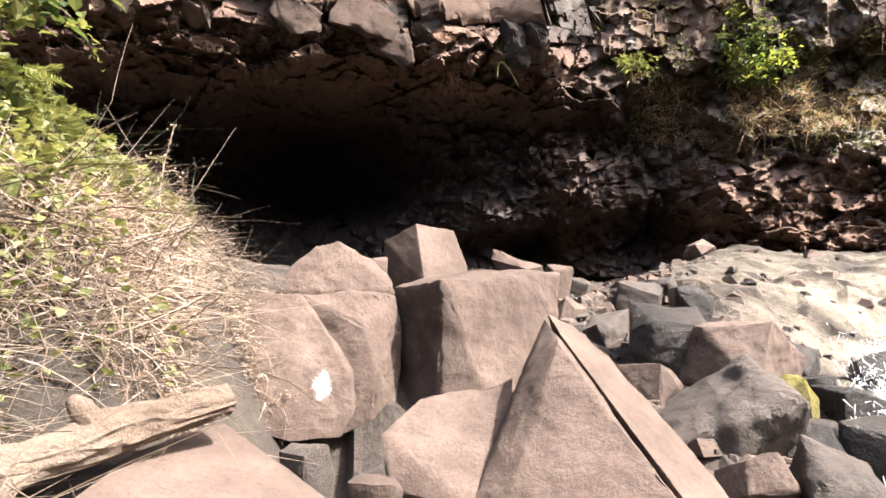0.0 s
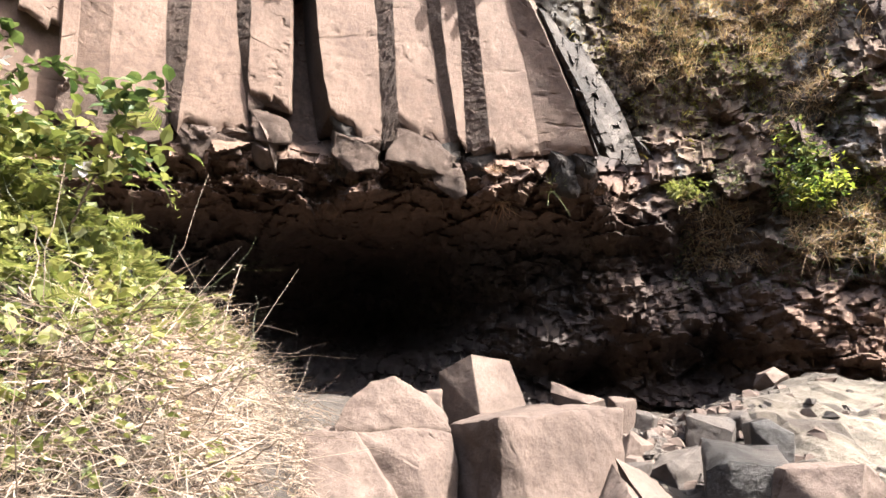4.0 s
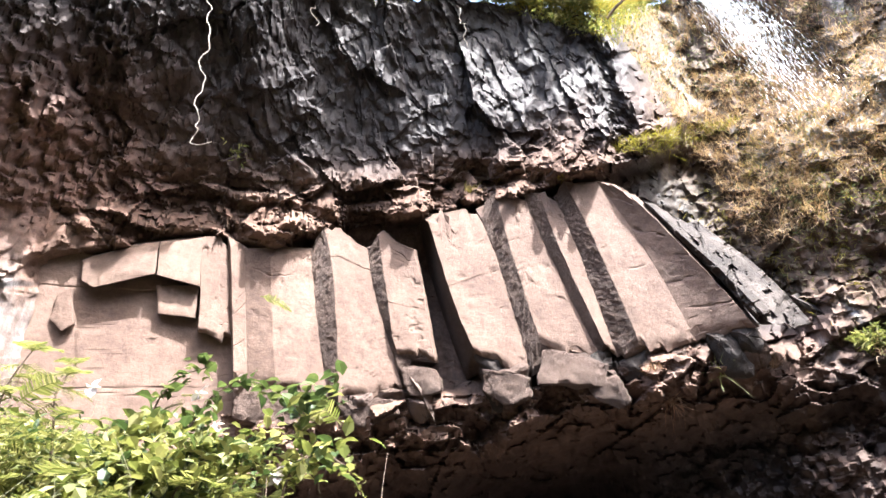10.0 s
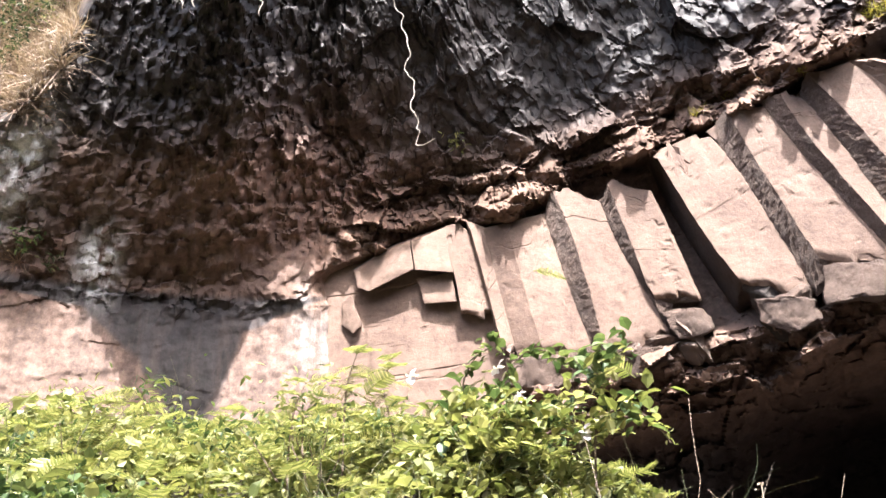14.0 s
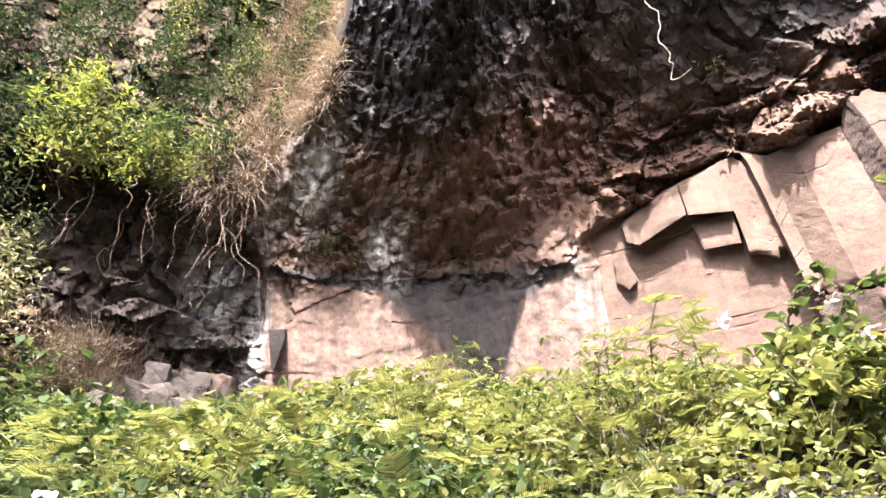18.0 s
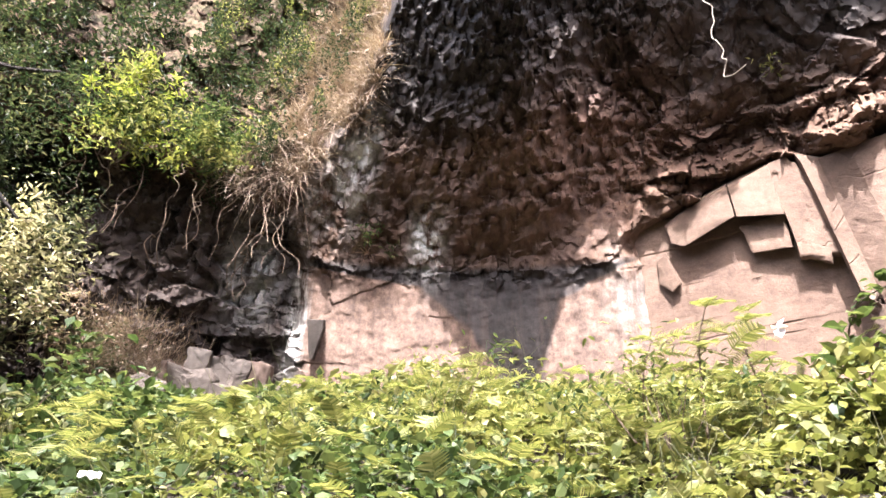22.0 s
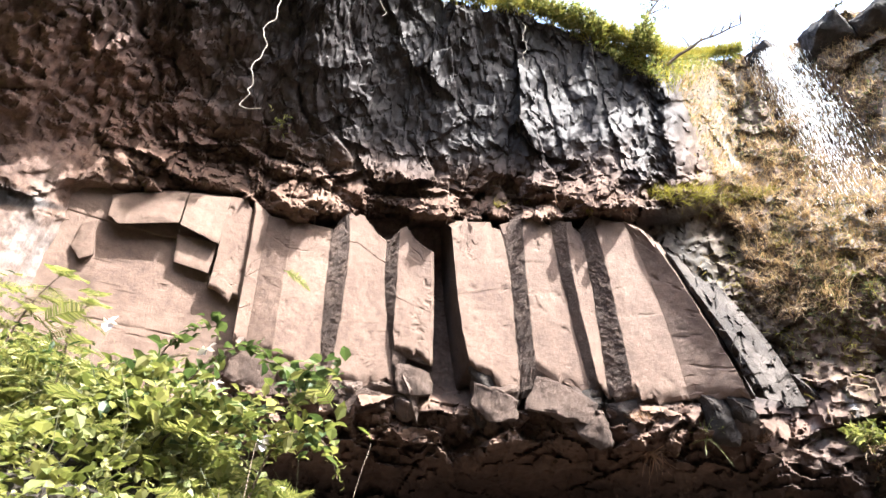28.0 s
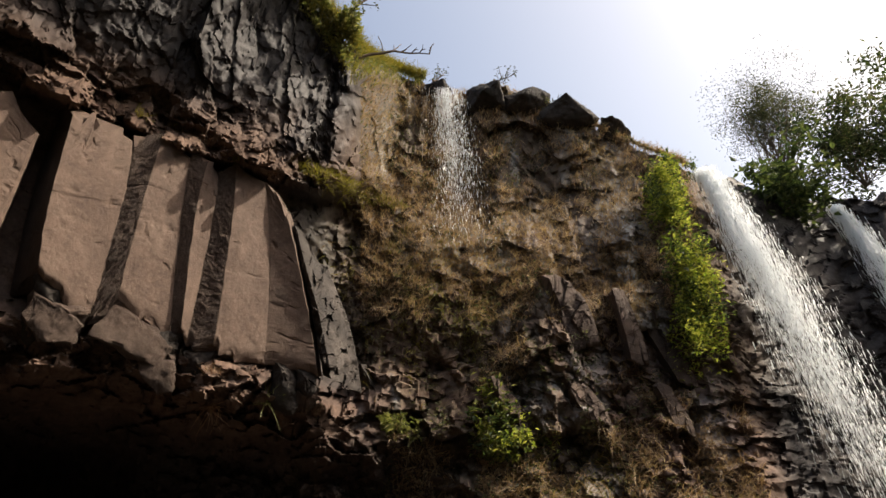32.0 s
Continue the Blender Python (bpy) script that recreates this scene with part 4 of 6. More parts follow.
# ---- plants: building blocks ----
def join(chunks):
    vs, fs, n = [], [], 0
    for v, f in chunks:
        v, f = np.asarray(v, float).reshape(-1, 3), np.asarray(f, int)
        vs.append(v)
        fs.append(f + n)
        n += len(v)
    return np.concatenate(vs), np.concatenate(fs)


def leaves(p, length, rng, up=0.5, aspect=0.55, fold=0.25, face=None, spread=1.0, plain=False):
    """Folded pointed leaves at points p; up: how far they stand up; face: a way they lean to."""
    n = len(p)
    length = np.broadcast_to(length, (n,))[:, None] * rng.uniform(0.6, 1.3, (n, 1))
    d = rng.normal(0, 1, (n, 3)) * spread
    d[:, 2] = d[:, 2] * 0.6 + up
    if face is not None:
        d = d + face
    d /= np.linalg.norm(d, axis=1, keepdims=True) + 1e-9
    ref = rng.normal(0, 0.35, (n, 3)) + np.array([0, 0, 1.0])
    side = np.cross(d, ref)
    side /= np.linalg.norm(side, axis=1, keepdims=True) + 1e-9
    nrm = np.cross(side, d)
    w = length * aspect * 0.5
    a0, tip = p, p + d * length - nrm * length * 0.18
    if plain:
        m0 = p + d * length * 0.45 + nrm * w * fold
        v = np.stack([a0, m0 + side * w, tip, m0 - side * w], 1)
        return v.reshape(-1, 3), ((np.arange(n) * 4)[:, None, None] + np.array([(0, 1, 2), (0, 2, 3)])[None]).reshape(-1, 3)
    m1, m2 = p + d * length * 0.35, p + d * length * 0.7 - nrm * length * 0.04
    v = np.stack([a0, m1 + side * w + nrm * w * fold, m1 - side * w + nrm * w * fold, m2 + side * w * 0.75 + nrm * w * fold, m2 - side * w * 0.75 + nrm * w * fold, tip, m2], 1)
    t = np.array([(0, 1, 6), (0, 6, 2), (1, 3, 6), (2, 6, 4), (3, 5, 6), (6, 5, 4)])
    f = (np.arange(n) * 7)[:, None, None] + t[None]
    return v.reshape(-1, 3), f.reshape(-1, 3)


def stalks(base, way, length, width, rng, bend=0.4, segs=5, droop=0.0, taper=0.3):
    """Thin three-sided bent stalks."""
    n = len(base)
    length = np.broadcast_to(length, (n,))[:, None]
    width = np.broadcast_to(width, (n,))
    way = way / (np.linalg.norm(way, axis=1, keepdims=True) + 1e-9)
    curl = rng.normal(0, bend, (n, 3))
    curl[:, 2] -= droop
    rings = []
    for k in range(segs + 1):
        t = k / segs
        c = base + length * (way * t + curl * t * t * 0.5) + (rng.normal(0, 0.02, (n, 3)) * length if 0 < k < segs else 0)
        tan = way + curl * t
        s1 = np.cross(tan, np.array([0.3, 0.5, 0.81]))
        s1 /= np.linalg.norm(s1, axis=1, keepdims=True) + 1e-9
        s2 = np.cross(tan, s1)
        s2 /= np.linalg.norm(s2, axis=1, keepdims=True) + 1e-9
        w = (width * (1 - (1 - taper) * t) * 0.5)[:, None]
        rings.append(np.stack([c + (s1 * math.cos(q) + s2 * math.sin(q)) * w for q in (0, 2.094, 4.189)], 1))
    v = np.stack(rings, 1)
    m = (segs + 1) * 3
    t = []
    for k in range(segs):
        for j in range(3):
            a1, b1 = k * 3 + j, k * 3 + (j + 1) % 3
            t += [(a1, b1, b1 + 3), (a1, b1 + 3, a1 + 3)]
    f = (np.arange(n) * m)[:, None, None] + np.array(t)[None]
    return v.reshape(-1, 3), f.reshape(-1, 3)


def blades(base, way, length, width, rng, bend=0.5, segs=3, droop=0.3):
    """Flat bent grass blades."""
    n = len(base)
    length = np.broadcast_to(length, (n,))[:, None]
    width = np.broadcast_to(width, (n,))[:, None]
    way = way / (np.linalg.norm(way, axis=1, keepdims=True) + 1e-9)
    curl = rng.normal(0, bend, (n, 3))
    curl[:, 2] -= droop
    side = np.cross(way, rng.normal(0, 1, (n, 3)))
    side /= np.linalg.norm(side, axis=1, keepdims=True) + 1e-9
    v = []
    for k in range(segs + 1):
        t = k / segs
        c = base + length * (way * t + curl * t * t * 0.5)
        w = width * 0.5 * (1 - t * 0.92)
        v += [c - side * w, c + side * w]
    v = np.stack(v, 1)
    t = []
    for k in range(segs):
        t += [(2 * k, 2 * k + 1, 2 * k + 3), (2 * k, 2 * k + 3, 2 * k + 2)]
    f = (np.arange(n) * (2 * segs + 2))[:, None, None] + np.array(t)[None]
    return v.reshape(-1, 3), f.reshape(-1, 3)


def fronds(base, way, length, rng, pairs=16, width=0.32):
    """Feathery fronds: a bent rib with pairs of narrow leaflets."""
    chunks = []
    for b0, w0, ln in zip(base, way, np.broadcast_to(length, (len(base),))):
        w0 = w0 / np.linalg.norm(w0)
        side = np.cross(w0, [0, 0, 1.0]) + rng.normal(0, 0.15, 3)
        side /= np.linalg.norm(side) + 1e-9
        t = np.linspace(0.12, 1, pairs)[:, None]
        rib = b0 + w0 * ln * t + np.array([0, 0, -0.35]) * ln * t * t
        sz = ln * width * np.sin(np.pi * (0.12 + 0.84 * t)) ** 0.7
        sz = np.concatenate([sz, sz])
        d = np.concatenate([side + w0 * 0.45 + 0 * rib, -side + w0 * 0.45 + 0 * rib])
        d[:, 2] += rng.normal(-0.12, 0.1, len(d))
        r2 = np.concatenate([rib, rib])
        wd = w0[None] * ln * 0.30 / pairs
        v = np.stack([r2 - wd, r2 + wd, r2 + d * sz * 0.7 + wd * 0.9, r2 + d * sz, r2 + d * sz * 0.6 - wd], 1)
        f = (np.arange(len(r2)) * 5)[:, None, None] + np.array([(0, 1, 2), (0, 2, 4), (4, 2, 3)])[None]
        chunks.append((v.reshape(-1, 3), f.reshape(-1, 3)))
        chunks.append(stalks(b0[None], w0[None], ln, 0.006, rng, 0.0, 4, 0.7))
    return join(chunks)


def on_bank(az, r, lift=0.0):
    a_ = np.radians(az)
    return np.stack([r * np.sin(a_), r * np.cos(a_), ground_z(az, r) + lift], -1)


def stuff(name, geo, material, label, category):
    return tagged(part(name, mesh_of(name, *geo), material), label, category, kind="stuff")


def patch_r(rng, n, lo, hi):
    return np.sqrt(rng.uniform(lo ** 2, hi ** 2, n))


# ---- the bank: straw, vines, leaves ----
rng = np.random.default_rng(21)
n = 40000
az = rng.uniform(-41, -11, n)
r = patch_r(rng, n, 1.5, 5.0)
keep = (ground_z(az, r) > np.where(az < -24, 0.2, 0.45)) & ~((az > -29) & (r < 2.8)) & (r < np.interp(az, (-40, -34, -28, -21), (2.3, 2.8, 3.5, 4.8)) + rng.normal(0, 0.25, n)) & ~((az > -18.6) & (r < 4.25))
az, r = az[keep], r[keep]
b0 = on_bank(az, r, rng.uniform(-0.02, 0.15, len(az)))
w0 = rng.normal(0, 1, (len(az), 3)) * np.array([1, 1, 0.35]) + np.array([0.05, -0.05, 0.15])
stuff("dry_stalks", blades(b0, w0, rng.uniform(0.07, 0.30, len(az)) * rng.uniform(0.7, 1.3, len(az)) * np.interp(r, (1.7, 2.4, 3.0, 3.6, 4.6), (0.6, 1.0, 0.85, 0.6, 0.45)), rng.uniform(0.003, 0.0075, len(az)), rng, 1.5, 6, 0.6), STRAW, "tangle of dry straw-coloured stalks on the bank", "dry grass")

# leafy cover higher up and all over the far part of the bank
n = 66000
az = rng.uniform(-128, -20, n)
r = rng.uniform(1.75, 8.6, n)
clump = fbm(r * np.sin(np.radians(az)) * 1.1, r * np.cos(np.radians(az)) * 1.1, 131, 4)
green_line = np.interp(az, (-60, -46, -40, -34, -28, -21), (1.7, 1.9, 2.15, 2.55, 3.2, 4.2))
keep = (r > green_line + rng.normal(0, 0.25, n)) & (clump > 0.28) & ~((az > -38) & (r > 5.0))
az, r, clump = az[keep], r[keep], clump[keep]
b0 = on_bank(az, r, 0.03 + np.interp(az, (-46, -37), (1.0, 0.45)) * (0.95 * np.clip(clump - 0.28, 0, 1) + 0.04) * rng.uniform(0, 1, len(az)) ** 0.6)
size = np.interp(r, (2, 3.2, 5, 9), (0.04, 0.055, 0.075, 0.1)) * rng.choice((0.7, 1.0, 1.35), len(r))
pick = 0.2 + 0.6 * rng.uniform(0, 1, len(az)) + 2.4 * (fbm(b0[:, 0] * 0.9, b0[:, 1] * 0.9, 141) - 0.5) + np.interp(az, (-128, -96, -88, -40), (-0.45, -0.25, 0.2, 0.3))
for lo, hi, mat, nm, lb in ((-9, 0.5, GREEN, "green_leaves", "dense green leafy ground cover on the bank"), (0.5, 9, LIME, "bright_leaves", "bright yellow-green leafy creepers covering the bank")):
    k = (pick > lo) & (pick <= hi)
    near_ = k & (r < 4.3)
    k = k & ~near_
    stuff(nm, join([leaves(b0[near_], size[near_], rng, 0.35, 0.8), leaves(b0[k], size[k], rng, 0.35, 0.8, plain=True)]), mat, lb, "leaves")
k = rng.uniform(0, 1, len(az)) < 0.04
stuff("creeper_stems", stalks(b0[k], rng.normal(0, 1, (k.sum(), 3)) + np.array([0, 0, 0.5]), rng.uniform(0.2, 0.6, k.sum()), 0.005, rng, 0.6, 5, 0.3), OLIVE, "thin green creeper stems among the leaves", "stems")

# sparse vine leaves over the straw
n = 1900
az = rng.uniform(-39, -16, n)
r = patch_r(rng, n, 1.9, 4.2)
cl = fbm(az * 0.35, r * 2.0, 151, 3) > 0.52
b0 = on_bank(az[cl], r[cl], rng.uniform(0.05, 0.25, cl.sum()))
stuff("vine_leaves", leaves(b0, 0.045, rng, 0.2, 0.85), LIME, "sparse yellow-green vine leaves over dry straw", "leaves")

# feathery fronds
n = 900
az = rng.uniform(-100, -22, n)
r = patch_r(rng, n, 2.2, 6.0)
keep = r > np.interp(az, (-60, -46, -40, -34, -28, -22), (2.0, 2.3, 2.45, 2.7, 3.3, 4.2))
keep &= ~((az > -38) & (r > 5.0))
az, r = az[keep], r[keep]
b0 = on_bank(az, r, rng.uniform(0.1, 0.55, len(az)) * np.interp(az, (-46, -37), (1.0, 0.4)))
w0 = rng.normal(0, 1, (len(az), 3)) * np.array([1, 1, 0.3]) + np.array([0.2, -0.3, 0.35])
stuff("fern_fronds", fronds(b0, w0, rng.uniform(0.11, 0.25, len(az)), rng), LIME, "feathery yellow-green fronds rising from the bank", "ferns")


def shrub(name, centre, radii, n_leaf, leaf, mats, label, category="shrub", seed=0, stems=9, foot=None, aspect=0.42, group="", parent_part=None):
    """A leafy shrub: forked stems from its foot, and leaf clumps round the stem ends."""
    rg = np.random.default_rng(300 + seed)
    centre, radii = np.array(centre, float), np.array(radii, float)
    foot = np.array(foot if foot is not None else centre - np.array([0, 0, radii[2]]), float)
    ends = rg.normal(0, 1, (stems, 3))
    ends /= np.linalg.norm(ends, axis=1, keepdims=True)
    ends = centre + ends * radii * rg.uniform(0.35, 0.95, (stems, 1))
    thing = new(name)
    thing.location = foot
    for q in ends:
        way = q - foot
        ln = np.linalg.norm(way)
        part("stem", mesh_of("stem", *stalks((foot * 0)[None], way[None], ln, 0.012 + 0.012 * ln, rg, 0.15, 6, 0.0, 0.25)), BARK, thing)
    clumps = np.concatenate([ends, centre + rg.normal(0, 0.5, (stems * 2, 3)) * radii])
    which = rg.integers(0, len(clumps), n_leaf)
    p = clumps[which] + rg.normal(0, 0.19, (n_leaf, 3)) * radii * rg.uniform(0.5, 1.2, (len(clumps), 1))[which]
    tone = rg.uniform(0, 1, len(clumps))[which] + rg.normal(0, 0.15, n_leaf)
    cut = np.linspace(0, 1, len(mats) + 1)
    for j, mat in enumerate(mats):
        k = (tone > (cut[j] if j else -9)) & (tone <= (cut[j + 1] if j < len(mats) - 1 else 9))
        if k.sum():
            part("foliage", mesh_of("foliage", *leaves(p[k] - foot, leaf, rg, 0.25, aspect, plain=np.linalg.norm(centre[:2]) > 6.0)), mat, thing, "clumps of small leaves")
    return tagged(thing, label, category, group)


def S(az, el, d):
    return tuple(float(c) for c in spot(np.array(az), np.array(el), d))


def foot_at(az, el):
    return cliff_at([az], [el])[0][0]


def SC(az, el, out=0.3):
    """A place just off the rock face."""
    return S(az, el, float(np.median(cliff_d(np.linspace(az - 0.6, az + 0.6, 5), np.full(5, float(el)))[0])) - out)


# flowering climber at the crest of the bank
def bank_foot(az, r):
    return on_bank(np.array([az]), np.array([r]), -0.05)[0]


vine = shrub("flowering_shrub", S(-39.5, 16.3, 3.45), (0.6, 0.5, 0.26), 2300, 0.08, (GREEN, LIME, LIME), "leafy green flowering shrub on the bank", "shrub", 1, 14, bank_foot(-41, 4.0), 0.6)
vf = np.random.default_rng(333)
vp = np.array(S(-42, 16.8, 3.4)) + vf.normal(0, 1, (70, 3)) * np.array([0.42, 0.32, 0.22]) - np.array(vine.location)
tagged(part("fronds", mesh_of("fronds", *fronds(vp, vf.normal(0, 1, (70, 3)) * np.array([1, 1, 0.3]) + np.array([0.4, -0.4, 0.35]), vf.uniform(0.14, 0.30, 70), vf)), LIME, vine, "feathery yellow-green fronds"), kind="stuff")
shrub("shrub", S(-35.5, 12.5, 3.6), (0.36, 0.36, 0.18), 700, 0.055, (GREEN, LIME), "green leafy shrub trailing over dark rock", "shrub", 2, 10, bank_foot(-34.5, 4.0), 0.5)
shrub("shrub", S(-54, 18.5, 3.6), (0.6, 0.5, 0.35), 1300, 0.055, (GREEN, LIME, LIME), "yellow-green feathery shrub on the bank", "shrub", 3, 12, bank_foot(-54, 4.0), 0.35)
shrub("shrub", S(-72, 18.0, 4.4), (0.9, 0.7, 0.45), 1800, 0.055, (LIME, LIME, GREEN), "bright green feathery shrub below the cliff", "shrub", 4, 12, bank_foot(-72, 4.8), 0.3)
shrub("shrub", S(-94, 14.0, 5.5), (0.8, 0.7, 0.5), 1500, 0.10, (GREEN, GREEN), "dark green broad-leaved shrub at the cliff foot", "shrub", 5, 12, bank_foot(-94, 6.0), 0.6)
shrub("shrub", S(-104, 14.5, 6.0), (1.0, 0.8, 0.45), 1500, 0.10, (GREEN, OLIVE), "dark green broad-leaved shrub at the cliff foot", "shrub", 6, 12, bank_foot(-104, 6.5), 0.6)


# ---- fallen log ----
def tube(points, radii, sides=10, seed=0, rough=0.06, groove=0.0):
    """A closed bent tube through points, slightly uneven."""
    rg = np.random.default_rng(seed)
    pts_, rad = np.array(points, float), np.array(radii, float)
    t = np.linspace(0, len(pts_) - 1, (len(pts_) - 1) * 5 + 1)
    c = np.stack([np.interp(t, np.arange(len(pts_)), pts_[:, k]) for k in range(3)], 1)
    for _ in range(2):
        c[1:-1] = (c[:-2] + 2 * c[1:-1] + c[2:]) / 4
    rr = np.interp(t, np.arange(len(pts_)), rad)
    tan = np.gradient(c, axis=0)
    tan /= np.linalg.norm(tan, axis=1, keepdims=True)
    s1 = np.cross(tan, np.array([0.31, 0.2, 0.93]))
    s1 /= np.linalg.norm(s1, axis=1, keepdims=True)
    s2 = np.cross(tan, s1)
    q = np.linspace(0, 2 * np.pi, sides, endpoint=False)
    wob = 1 + groove * (np.abs(2 * fbm(q[None] * 2.5 + 0 * t[:, None], t[:, None] * 0.35 + 0 * q[None], seed + 5) - 1) - 0.5) + rough * 2 * (fbm(t[:, None] * 0.9 + 0 * q, np.cos(q)[None] * 1.5 + 3 + 0 * t[:, None], seed) - 0.5) + rough * rg.normal(0, 0.25, (len(t), sides))
    v = c[:, None] + (s1[:, None] * np.cos(q)[None, :, None] + s2[:, None] * np.sin(q)[None, :, None]) * (rr[:, None] * wob)[..., None]
    f = grid_faces(len(t), sides, True)
    tri = np.concatenate([f[:, [0, 1, 2]], f[:, [0, 2, 3]]])
    v = v.reshape(-1, 3)
    m = len(v)
    i = np.arange(sides)
    e0 = np.stack([(i + 1) % sides, i, np.full(sides, m)], 1)
    last = (len(t) - 1) * sides
    e1 = np.stack([last + i, last + (i + 1) % sides, np.full(sides, m + 1)], 1)
    return np.concatenate([v, [c[0], c[-1]]]), np.concatenate([tri, e0, e1])


log = new("fallen_log")
log.location = (-0.97, 2.28, 1.0)
LOG_AT = np.array([-0.97, 2.28, 1.0])
part("trunk", mesh_of("trunk", *tube(np.array([(-1.45, 1.75, 0.98), (-1.15, 2.0, 1.02), (-1.04, 2.17, 1.02), (-0.97, 2.29, 1.05), (-0.85, 2.43, 1.06), (-0.72, 2.57, 1.085)]) - LOG_AT, (0.05, 0.05, 0.055, 0.07, 0.058, 0.05), 36, 3, 0.14, 0.45), PALEWOOD, True), PALEWOOD, log)
part("branch_stub", mesh_of("branch_stub", *tube(np.array([(-1.0, 2.26, 1.08), (-1.02, 2.24, 1.13), (-1.05, 2.25, 1.15)]) - LOG_AT, (0.045, 0.035, 0.02), 10, 5, 0.12), PALEWOOD, True), PALEWOOD, log)
part("side_branch", mesh_of("side_branch", *tube(np.array([(-1.06, 2.12, 1.0), (-1.1, 1.98, 0.97), (-1.22, 1.85, 0.93)]) - LOG_AT, (0.03, 0.028, 0.02), 10, 6, 0.12), PALEWOOD, True), PALEWOOD, log)
tagged(log, "weathered pale fallen log lying on a flat boulder", "log")

# slender saplings and trailing vines in front of the columns
def spray(name, foot, path_, n_side, leaf, mat, label, category, seed, pinnate=True):
    rg_ = np.random.default_rng(1500 + seed)
    thing = new(name)
    foot = np.array(foot, float)
    thing.location = foot
    main = np.array([np.zeros(3)] + [np.array(S(*q)) - foot for q in path_])
    part("stem", mesh_of("stem", *tube(main, np.linspace(0.008, 0.003, len(main)), 6, seed), BARK, True), BARK, thing)
    k = np.linspace(1.0, len(main) - 1, n_side)
    p_ = np.stack([np.interp(k, np.arange(len(main)), main[:, c]) for c in range(3)], 1)
    for q in p_:
        if pinnate:
            w_ = rg_.normal(0, 1, (3, 3)) * np.array([1, 1, 0.12]) + np.array([0, 0, 0.12])
            tagged(part("frond", mesh_of("frond", *fronds(np.repeat(q[None], 3, 0), w_, rg_.uniform(0.7, 1.2, 3) * leaf, rg_, 14, 0.26)), mat, thing), kind="stuff")
        else:
            tagged(part("foliage", mesh_of("foliage", *leaves(q + rg_.normal(0, 0.025, (6, 3)), leaf, rg_, 0.2, 0.75)), mat, thing), kind="stuff")
    return tagged(thing, label, category, "saplings and vines on the bank")


spray("sapling", bank_foot(-52, 3.9), ((-51.5, 20, 3.45), (-51, 24, 3.4), (-50, 26.4, 3.4)), 6, 0.2, LIME, "thin sapling with flat feathery leaves on the bank", "sapling", 1)
spray("sapling", bank_foot(-47, 3.9), ((-47.5, 20, 3.45), (-48, 23.5, 3.4), (-47, 25.6, 3.4)), 6, 0.2, LIME, "thin sapling with flat feathery leaves on the bank", "sapling", 2)
spray("sapling", bank_foot(-56, 3.9), ((-56, 18, 3.5), (-55.5, 22, 3.45), (-54.5, 24.2, 3.45)), 5, 0.2, LIME, "thin sapling with flat feathery leaves on the bank", "sapling", 3)
spray("sapling", bank_foot(-70, 4.4), ((-70, 18, 4.1), (-69, 21.5, 4.0), (-68, 23.8, 4.0)), 5, 0.24, LIME, "thin sapling with flat feathery leaves on the bank", "sapling", 4)
spray("trailing_vine", bank_foot(-40, 3.8), ((-39, 20, 3.45), (-37, 23.5, 3.4), (-34.5, 24.6, 3.4), (-32.5, 23.8, 3.4), (-31, 22.6, 3.4)), 9, 0.07, GREEN, "trailing vine with broad leaves rising from the bank", "vine", 5, False)
spray("trailing_vine", bank_foot(-42, 3.8), ((-41.5, 20, 3.4), (-41, 23.0, 3.35), (-39.5, 25.0, 3.35), (-37.5, 25.6, 3.35)), 9, 0.08, GREEN, "trailing vine with broad leaves rising from the bank", "vine", 6, False)
spray("trailing_vine", bank_foot(-33, 3.7), ((-31, 17.5, 3.4), (-28.5, 18.3, 3.4), (-26.6, 16.6, 3.4), (-25.8, 14.4, 3.4)), 6, 0.04, LIME, "thin arching vine tip with few small leaves", "vine", 7, False)

# ---- plants on the rock ----
shrub("shrub", SC(25.0, 16.5, 0.45), (0.62, 0.55, 0.68), 2300, 0.13, (GREEN, LIME, SUNLIT), "sunlit green shrub growing out of the cliff", "shrub", 11, 12, foot_at(25.5, 14.5), 0.4)
shrub("shrub", SC(16.2, 16.5, 0.3), (0.34, 0.3, 0.32), 420, 0.13, (LIME,), "small bright green shrub on dark rock", "shrub", 12, 6, foot_at(16, 15.8), 0.4)
shrub("shrub", SC(43.3, 34.5, 0.5), (0.72, 0.6, 1.7), 6000, 0.12, (GREEN, SUNLIT, SUNLIT), "long green shrub hanging beside the waterfall", "shrub", 13, 16, foot_at(43.3, 38), 0.4)
shrub("shrub", SC(44.0, 27.0, 0.5), (0.72, 0.6, 1.5), 6000, 0.12, (GREEN, SUNLIT, SUNLIT), "long yellow-green shrub hanging beside the waterfall", "shrub", 14, 16, foot_at(44, 31), 0.4)
shrub("shrub", SC(54.0, 33.4, 0.6), (1.4, 1.2, 1.0), 1500, 0.28, (GREEN, GREEN), "dark green shrub above the large waterfall", "shrub", 15, 12, foot_at(54, 31.5), 0.45)
shrub("shrub", SC(-37.5, 43.2, 0.15), (0.22, 0.2, 0.12), 40, 0.11, (LIME,), "tiny bright green plant on the overhang", "plant", 16, 5, foot_at(-38, 43.0), 0.3)


